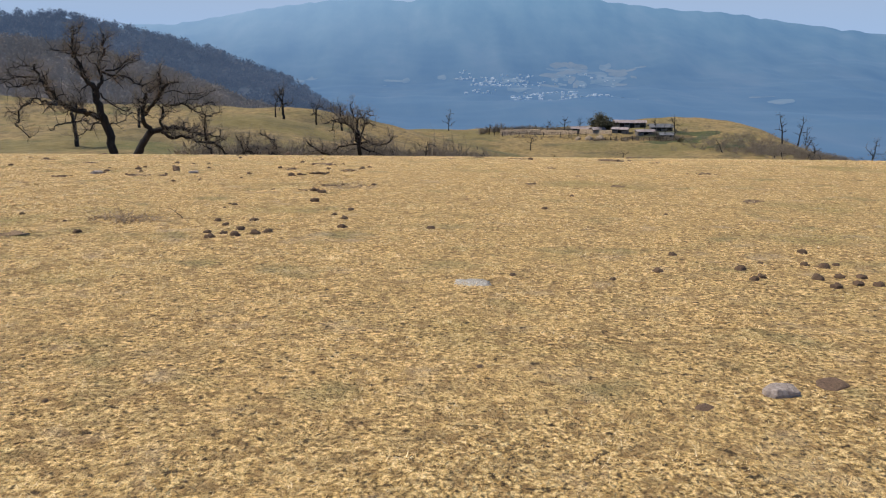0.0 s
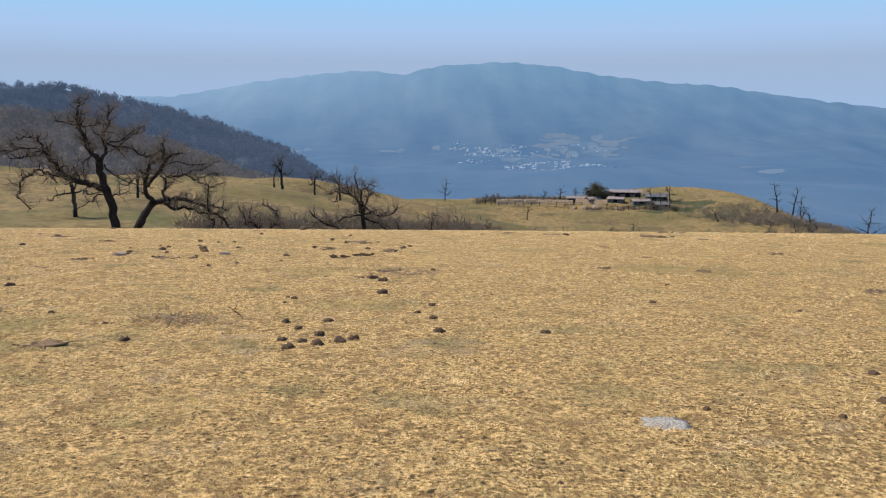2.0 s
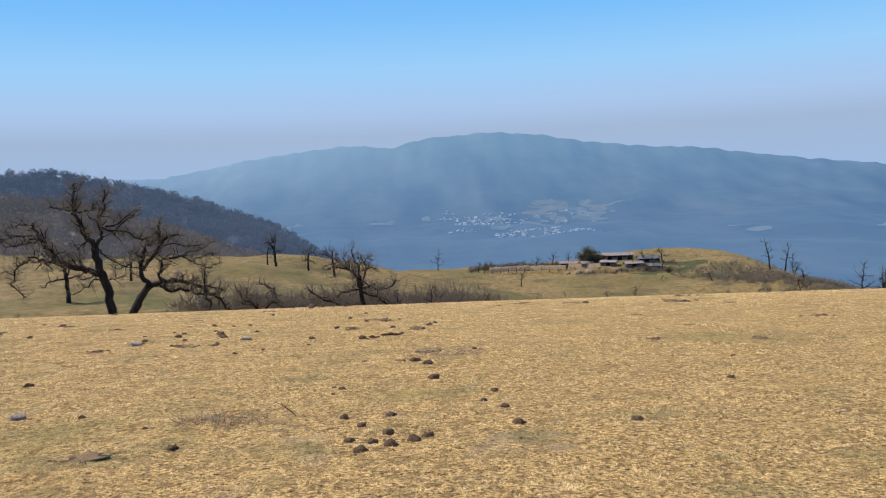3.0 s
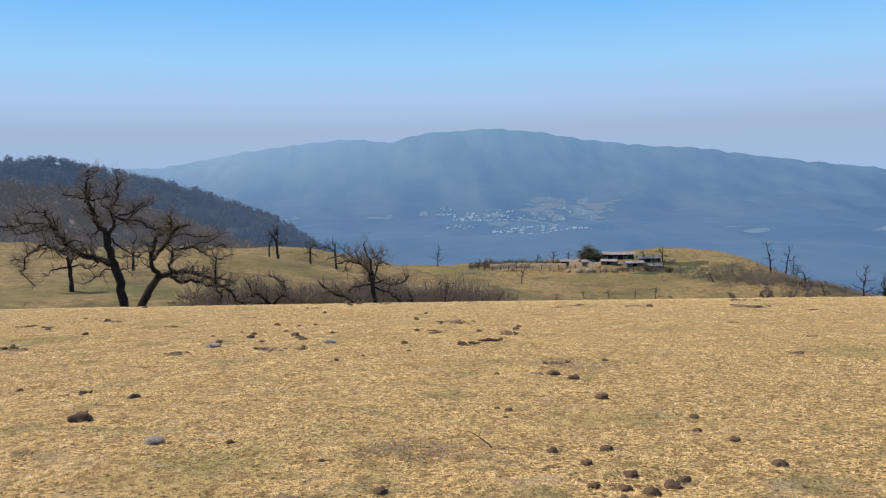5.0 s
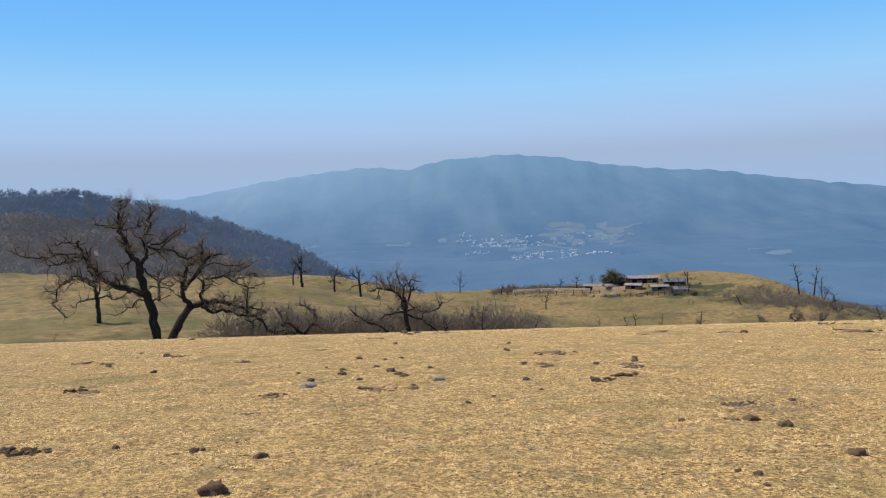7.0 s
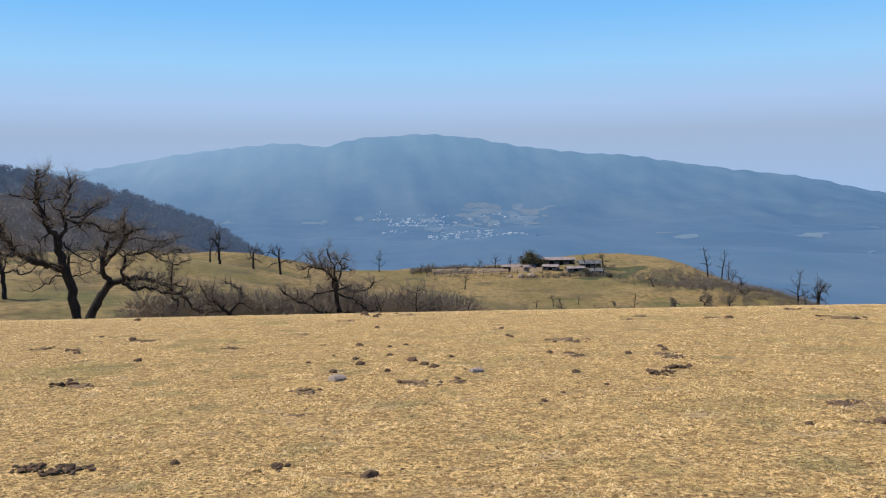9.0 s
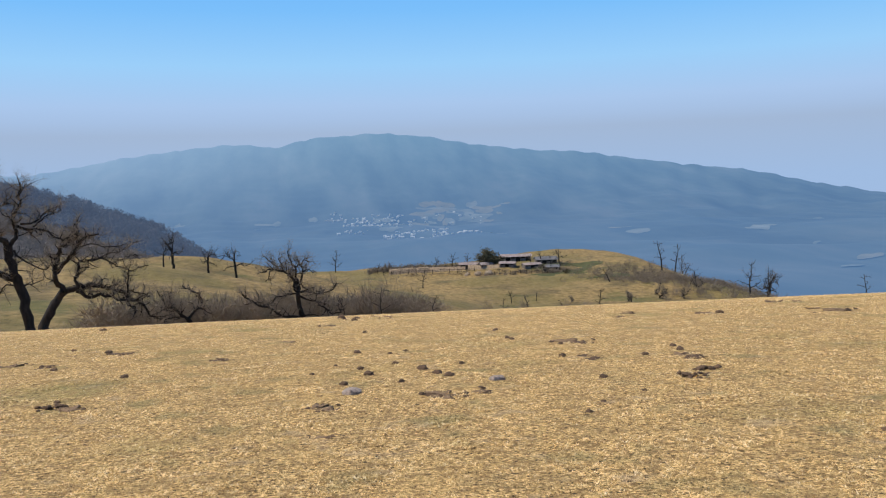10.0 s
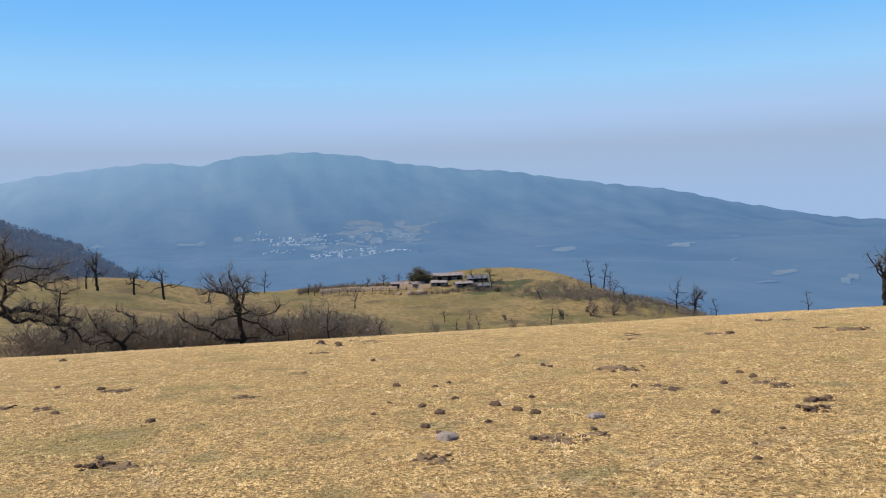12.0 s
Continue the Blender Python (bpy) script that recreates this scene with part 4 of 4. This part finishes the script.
shed("shed", 92, 385, 8, 8, 4, 1.5, 0.8, m_tin, m_plank, "low open animal shed with pale roof", 3, -0.2)
shed("shed", 101, 381, -18, 6, 4, 1.4, 0.9, m_grey_roof, m_plank, "small grey-roofed shed at the yard's end", 2, -0.2)
shed("shed", 72, 394, 20, 6, 3.5, 1.8, 0.9, m_tin, m_plank, "narrow shed with faded roof by the bush", 2, 0.1)


def bank_mesh(length, high, seed):
    """A stretch of dry-stone bank with a battered, lumpy face."""
    g = random.Random(seed)
    n, v, f = 30, [], []
    prof = ((-2.3, -0.8), (-1.9, 0.0), (-1.2, 0.45), (-0.45, 0.85), (0.1, 1.0), (0.7, 0.9), (1.1, -0.8))
    for i in range(n + 1):
        for a, b in prof:
            v.append((length * (i / n - 0.5), a * (high / 2.4) + g.gauss(0, 0.05), b * high * (1 + g.gauss(0, 0.06)) if b > 0 else b))
    k = len(prof)
    for i in range(n):
        for j in range(k - 1):
            q = i * k + j
            f.append((q, q + k, q + k + 1, q + 1))
    f.append(tuple(range(k)))
    f.append(tuple(n * k + j for j in reversed(range(k))))
    return mesh_of("section", v, f, m_stone_wall)


def wall_run(x0, y0, x1, y1, high, seed, label):
    """A run of stone bank with an uneven top."""
    length = math.hypot(x1 - x0, y1 - y0)
    zc = z_on((x0 + x1) / 2, (y0 + y1) / 2)
    root = thing("stone_wall", pose((x0 + x1) / 2, (y0 + y1) / 2, zc), label, "wall", "homestead stone walls")
    ang = math.degrees(math.atan2(y1 - y0, x1 - x0))
    part("wall_section", bank_mesh(length, high, seed), root, at=pose(0, 0, 0, 0, 0, ang))


wall_run(27, 398, 46, 401, 2.2, 81, "pale dry-stone bank with uneven sunlit top")
wall_run(46.5, 401, 63, 397, 2.0, 82, "pale dry-stone enclosure bank on the knoll")
wall_run(64, 395, 78, 390, 2.0, 83, "pale stone pen bank below the sheds")


def fence(x0, y0, x1, y1, posts, seed, label):
    rnd = random.Random(seed)
    root = thing("pole_fence", pose(x0, y0, z_on(x0, y0)), label, "fence", "homestead fences")
    z0 = z_on(x0, y0)
    last = None
    for i in range(posts):
        u = i / (posts - 1)
        x, y = x0 + (x1 - x0) * u, y0 + (y1 - y0) * u
        t = Tubes()
        top = Vector((x - x0 + rnd.gauss(0, 0.1), y - y0, z_on(x, y) - z0 + rnd.uniform(1.5, 2.3)))
        t.add([Vector((x - x0, y - y0, z_on(x, y) - z0 - 0.3)), top], [0.13, 0.1], 6)
        part("post", t.mesh("post", m_bark), root)
        if last is not None:
            for k in (0.45, 0.8):
                t = Tubes()
                t.add([last[0].lerp(last[1], k), Vector((x - x0, y - y0, z_on(x, y) - z0)).lerp(top, k)], [0.06, 0.05], 5)
                part("rail", t.mesh("rail", m_bark), root)
        last = (Vector((x - x0, y - y0, z_on(x, y) - z0)), top)


fence(24, 393, 47, 395, 7, 84, "rough pole fence along the stone wall")
fence(47, 395, 66, 389, 6, 85, "rough pole fence in front of the pen")
fence(72, 374, 98, 370, 12, 86, "dark pole fence below the sheds")

# haystacks and hedge round the yard
stack = lump_mesh(61, 1.0, 0.42, m_hay, "stack")
for x, y, s in ((66, 381, 3.4), (71, 379.5, 4.2), (61.5, 384, 2.8)):
    lay("haystack", stack, x, y, s, x * 20, "rounded beige haystack in the yard", "haystack", "haystacks", 0.2)


def leafy(name, x, y, size, seed, label, material, count=2600):
    """An evergreen bush: stems under a loose shell of small leaves in clumps."""
    root = thing(name, pose(x, y, z_on(x, y)), label, "bush")
    rnd = random.Random(seed)
    t = Tubes()
    tips = []
    for k in range(14):
        a = k * 2.4
        q = gnarl(rnd, Vector((0, 0, -0.2)), Vector((math.cos(a) * 0.7, math.sin(a) * 0.7, rnd.uniform(0.5, 1.4))), size * rnd.uniform(0.55, 0.9), 4, 0.2, 0)
        t.add(q, [0.1, 0.08, 0.06, 0.04, 0.02], 5)
        tips += q[2:]
    part("stem_clump", t.mesh("stems", m_bark), root, kind="stuff")
    g = np.random.RandomState(seed)
    c = np.array([tuple(q) for q in tips])[g.randint(0, len(tips), count)] + g.normal(0, size * 0.11, (count, 3))
    a, b = g.normal(size=(count, 3)), g.normal(size=(count, 3))
    a, b = a / np.linalg.norm(a, axis=1, keepdims=True), b / np.linalg.norm(b, axis=1, keepdims=True)
    s = size * 0.05
    v = np.stack([c - a * s, c + b * s, c + a * s], 1).reshape(-1, 3)
    part("foliage", array_mesh("leaves", v, np.arange(len(v)).reshape(-1, 3), material), root, "dull dark green leaves", kind="stuff")


leafy("evergreen_bush", 75, 398, 9.0, 91, "olive-brown bushy evergreen beside the farmhouse", m_ever, 4200)
leafy("evergreen_bush", 103, 366, 3.0, 92, "small dark bush on the green slope", m_ever, 1200)
rnd = random.Random(93)
for k in range(16):
    again(far_kinds[k % 2], 18 + 50 * k / 15 + rnd.gauss(0, 1.2), 408 + rnd.gauss(0, 2), rnd.uniform(0.8, 1.5), rnd.uniform(0, 360))
for k in range(12):
    again(far_kinds[k % 2], rnd.uniform(66, 104), rnd.uniform(370, 384), rnd.uniform(0.4, 0.8), rnd.uniform(0, 360))
for x, y, s, w in ((50, 404, 0.9, 0), (58, 405, 1.1, 50), (66, 408, 1.0, 80), (22, 402, 0.7, 10), (78, 398, 0.8, 40), (98, 390, 0.9, 150), (92, 386, 0.8, 190)):
    again(tree_c, x, y, s, w)


def draped(name, x0, y0, rx, ry, turn, seed, material, label):
    """A patch of other grass lying on the slope."""
    ph = np.random.RandomState(seed).uniform(0, 6, 4)
    v, f = [], []
    for j in range(9):
        for i in range(40):
            a = 2 * math.pi * i / 40
            e = j / 8 * (1 + 0.18 * math.sin(3 * a + ph[0]) + 0.12 * math.sin(5 * a + ph[1]))
            px, py = rx * e * math.cos(a), ry * e * math.sin(a)
            x, y = x0 + px * math.cos(turn) - py * math.sin(turn), y0 + px * math.sin(turn) + py * math.cos(turn)
            v.append((x, y, z_on(x, y) + 0.12 - 0.2 * (j == 8)))
    for j in range(8):
        for i in range(40):
            f.append((j * 40 + i, j * 40 + (i + 1) % 40, (j + 1) * 40 + (i + 1) % 40, (j + 1) * 40 + i))
    tagged(new(name, mesh_of(name, v, f, material, True)), label, "grass patch", kind="structure")


draped("grass_patch", 108, 380, 15, 13, 0.2, 95, m_lush, "fresh green grass patch on the knoll slope")
draped("grass_patch", 101, 366, 17, 4, 0.1, 96, m_lush, "fresh green grass strip below the trees")
draped("grass_patch", 116, 345, 10, 5, 0.1, 97, m_lush, "green grass strip by the small bush")

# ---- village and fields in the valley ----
# pale walls and roofs with blue emission that paints valley haze over them
m_house = surface("whitewashed_walls_hazed", [(0.24, 0.26, 0.28), (0.46, 0.46, 0.44)], scale=0.3, bump=0, glow=(0.07, 0.12, 0.2))
m_house_roof = surface("village_roofs_hazed", [(0.22, 0.24, 0.27), (0.42, 0.42, 0.42)], scale=0.3, bump=0, glow=(0.07, 0.12, 0.2))


def village_house(k):
    root = thing("village_house", pose(0, 0, 0), "small pale house of the distant valley village", "house", "houses of the village")
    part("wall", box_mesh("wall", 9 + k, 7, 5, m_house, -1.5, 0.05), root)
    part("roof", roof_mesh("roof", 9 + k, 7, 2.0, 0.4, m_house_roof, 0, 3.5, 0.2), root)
    return root


homes = [village_house(0), village_house(3)]
rnd = random.Random(99)
count = 0
for az0, az1, r0, r1, n in ((0.9, 2.0, 2900, 3080, 16), (2.0, 6.5, 2560, 2980, 105), (4.5, 9.0, 2080, 2450, 85), (1.5, 4.0, 2350, 2600, 14), (9.2, 11.5, 1950, 2100, 12), (6.5, 12.0, 2850, 3060, 14)):
    for _ in range(n):
        az, r = radians(rnd.uniform(az0, az1)), rnd.uniform(r0, r1)
        x, y = r * math.sin(az), r * math.cos(az)
        z = float(range_z(np.array(x), np.array(y)))
        m = pose(x, y, z + 1.0, 0, 0, rnd.uniform(0, 180)) @ Matrix.Scale(rnd.uniform(0.4, 0.85), 4)
        if count < 2:
            homes[count].matrix_basis = m
        else:
            was = homes[count % 2].matrix_basis.copy()
            homes[count % 2].matrix_basis = pose(0, 0, 0)
            copy_thing(homes[count % 2], m)
            homes[count % 2].matrix_basis = was
        count += 1
# patchwork of small open fields round the village and up the slope
rnd = random.Random(101)
k = 0
for az0, az1, r0, r1, n in ((7.0, 13.2, 2880, 3240, 34), (-5.0, 1.5, 2750, 3050, 6), (4.0, 10.0, 2480, 2860, 14), (9.5, 13.0, 2000, 2200, 5), (14, 40, 1900, 2800, 7), (34, 41, 1150, 1500, 4), (-11, -6, 2950, 3080, 3)):
    for _ in range(n):
        a, r = rnd.uniform(az0, az1), rnd.uniform(r0, r1)
        w, d = rnd.uniform(0.35, 1.7), rnd.uniform(30, 110)
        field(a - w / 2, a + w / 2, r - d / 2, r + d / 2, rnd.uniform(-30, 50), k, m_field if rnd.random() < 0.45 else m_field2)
        k += 1
# ---- grass ----
g = np.random.RandomState(7)
N = 330000
u = g.uniform(0, 1, N)
az = np.radians(g.uniform(-36, 46, N))
r = 2.0 * (75 / 2.0) ** (g.uniform(0, 1, N) ** 0.9)
x, y = -9.3 * u + r * np.sin(az), 9.0 * u + r * np.cos(az)
# tufts stand thicker in clumps, with worn gaps between
clump = waves(x, y, 8, [(0.5, 0.5), (0.21, 0.5), (1.6, 0.4)])
keep = (g.uniform(-1.2, 1.2, N) < clump + 0.45) & (g.uniform(0, 1, N) > (r - 40) / 45)
x, y, r, clump = x[keep], y[keep], r[keep], clump[keep]
n, PER = len(x), 6
grow = (1 + 0.012 * r) * g.uniform(0.55, 1.25, n) * np.clip(1 + 0.35 * clump, 0.5, 1.7)
tall = np.repeat(0.0105 * grow, PER) * g.uniform(0.4, 1.3, n * PER)
a = g.uniform(0, 2 * math.pi, n * PER)
spread = np.repeat(0.02 * grow * (1 + 0.03 * r), PER) * np.sqrt(g.uniform(0, 1, n * PER))
fx, fy = np.repeat(x, PER) + np.cos(a) * spread, np.repeat(y, PER) + np.sin(a) * spread
bend = a + g.normal(0, 0.9, n * PER)
lean = g.uniform(0.6, 4.0, n * PER)
wide = 0.0022 * np.repeat((r / 3.0) ** 0.8, PER) * g.uniform(0.6, 1.5, n * PER)
side = np.stack([-np.sin(bend), np.cos(bend), 0 * a], -1) * wide[:, None]
tip = np.stack([np.cos(bend) * lean * tall, np.sin(bend) * lean * tall, tall], -1)
foot = np.stack([fx, fy, np.repeat(ground_z(x, y), PER) - 0.004], -1)
v = np.stack([foot - side, foot + side, foot + tip], 1).reshape(-1, 3)
tagged(new("grass", array_mesh("grass", v, np.arange(len(v)).reshape(-1, 3), m_blade)), "short dry straw-coloured grazed grass in tufts", "grass", kind="stuff")
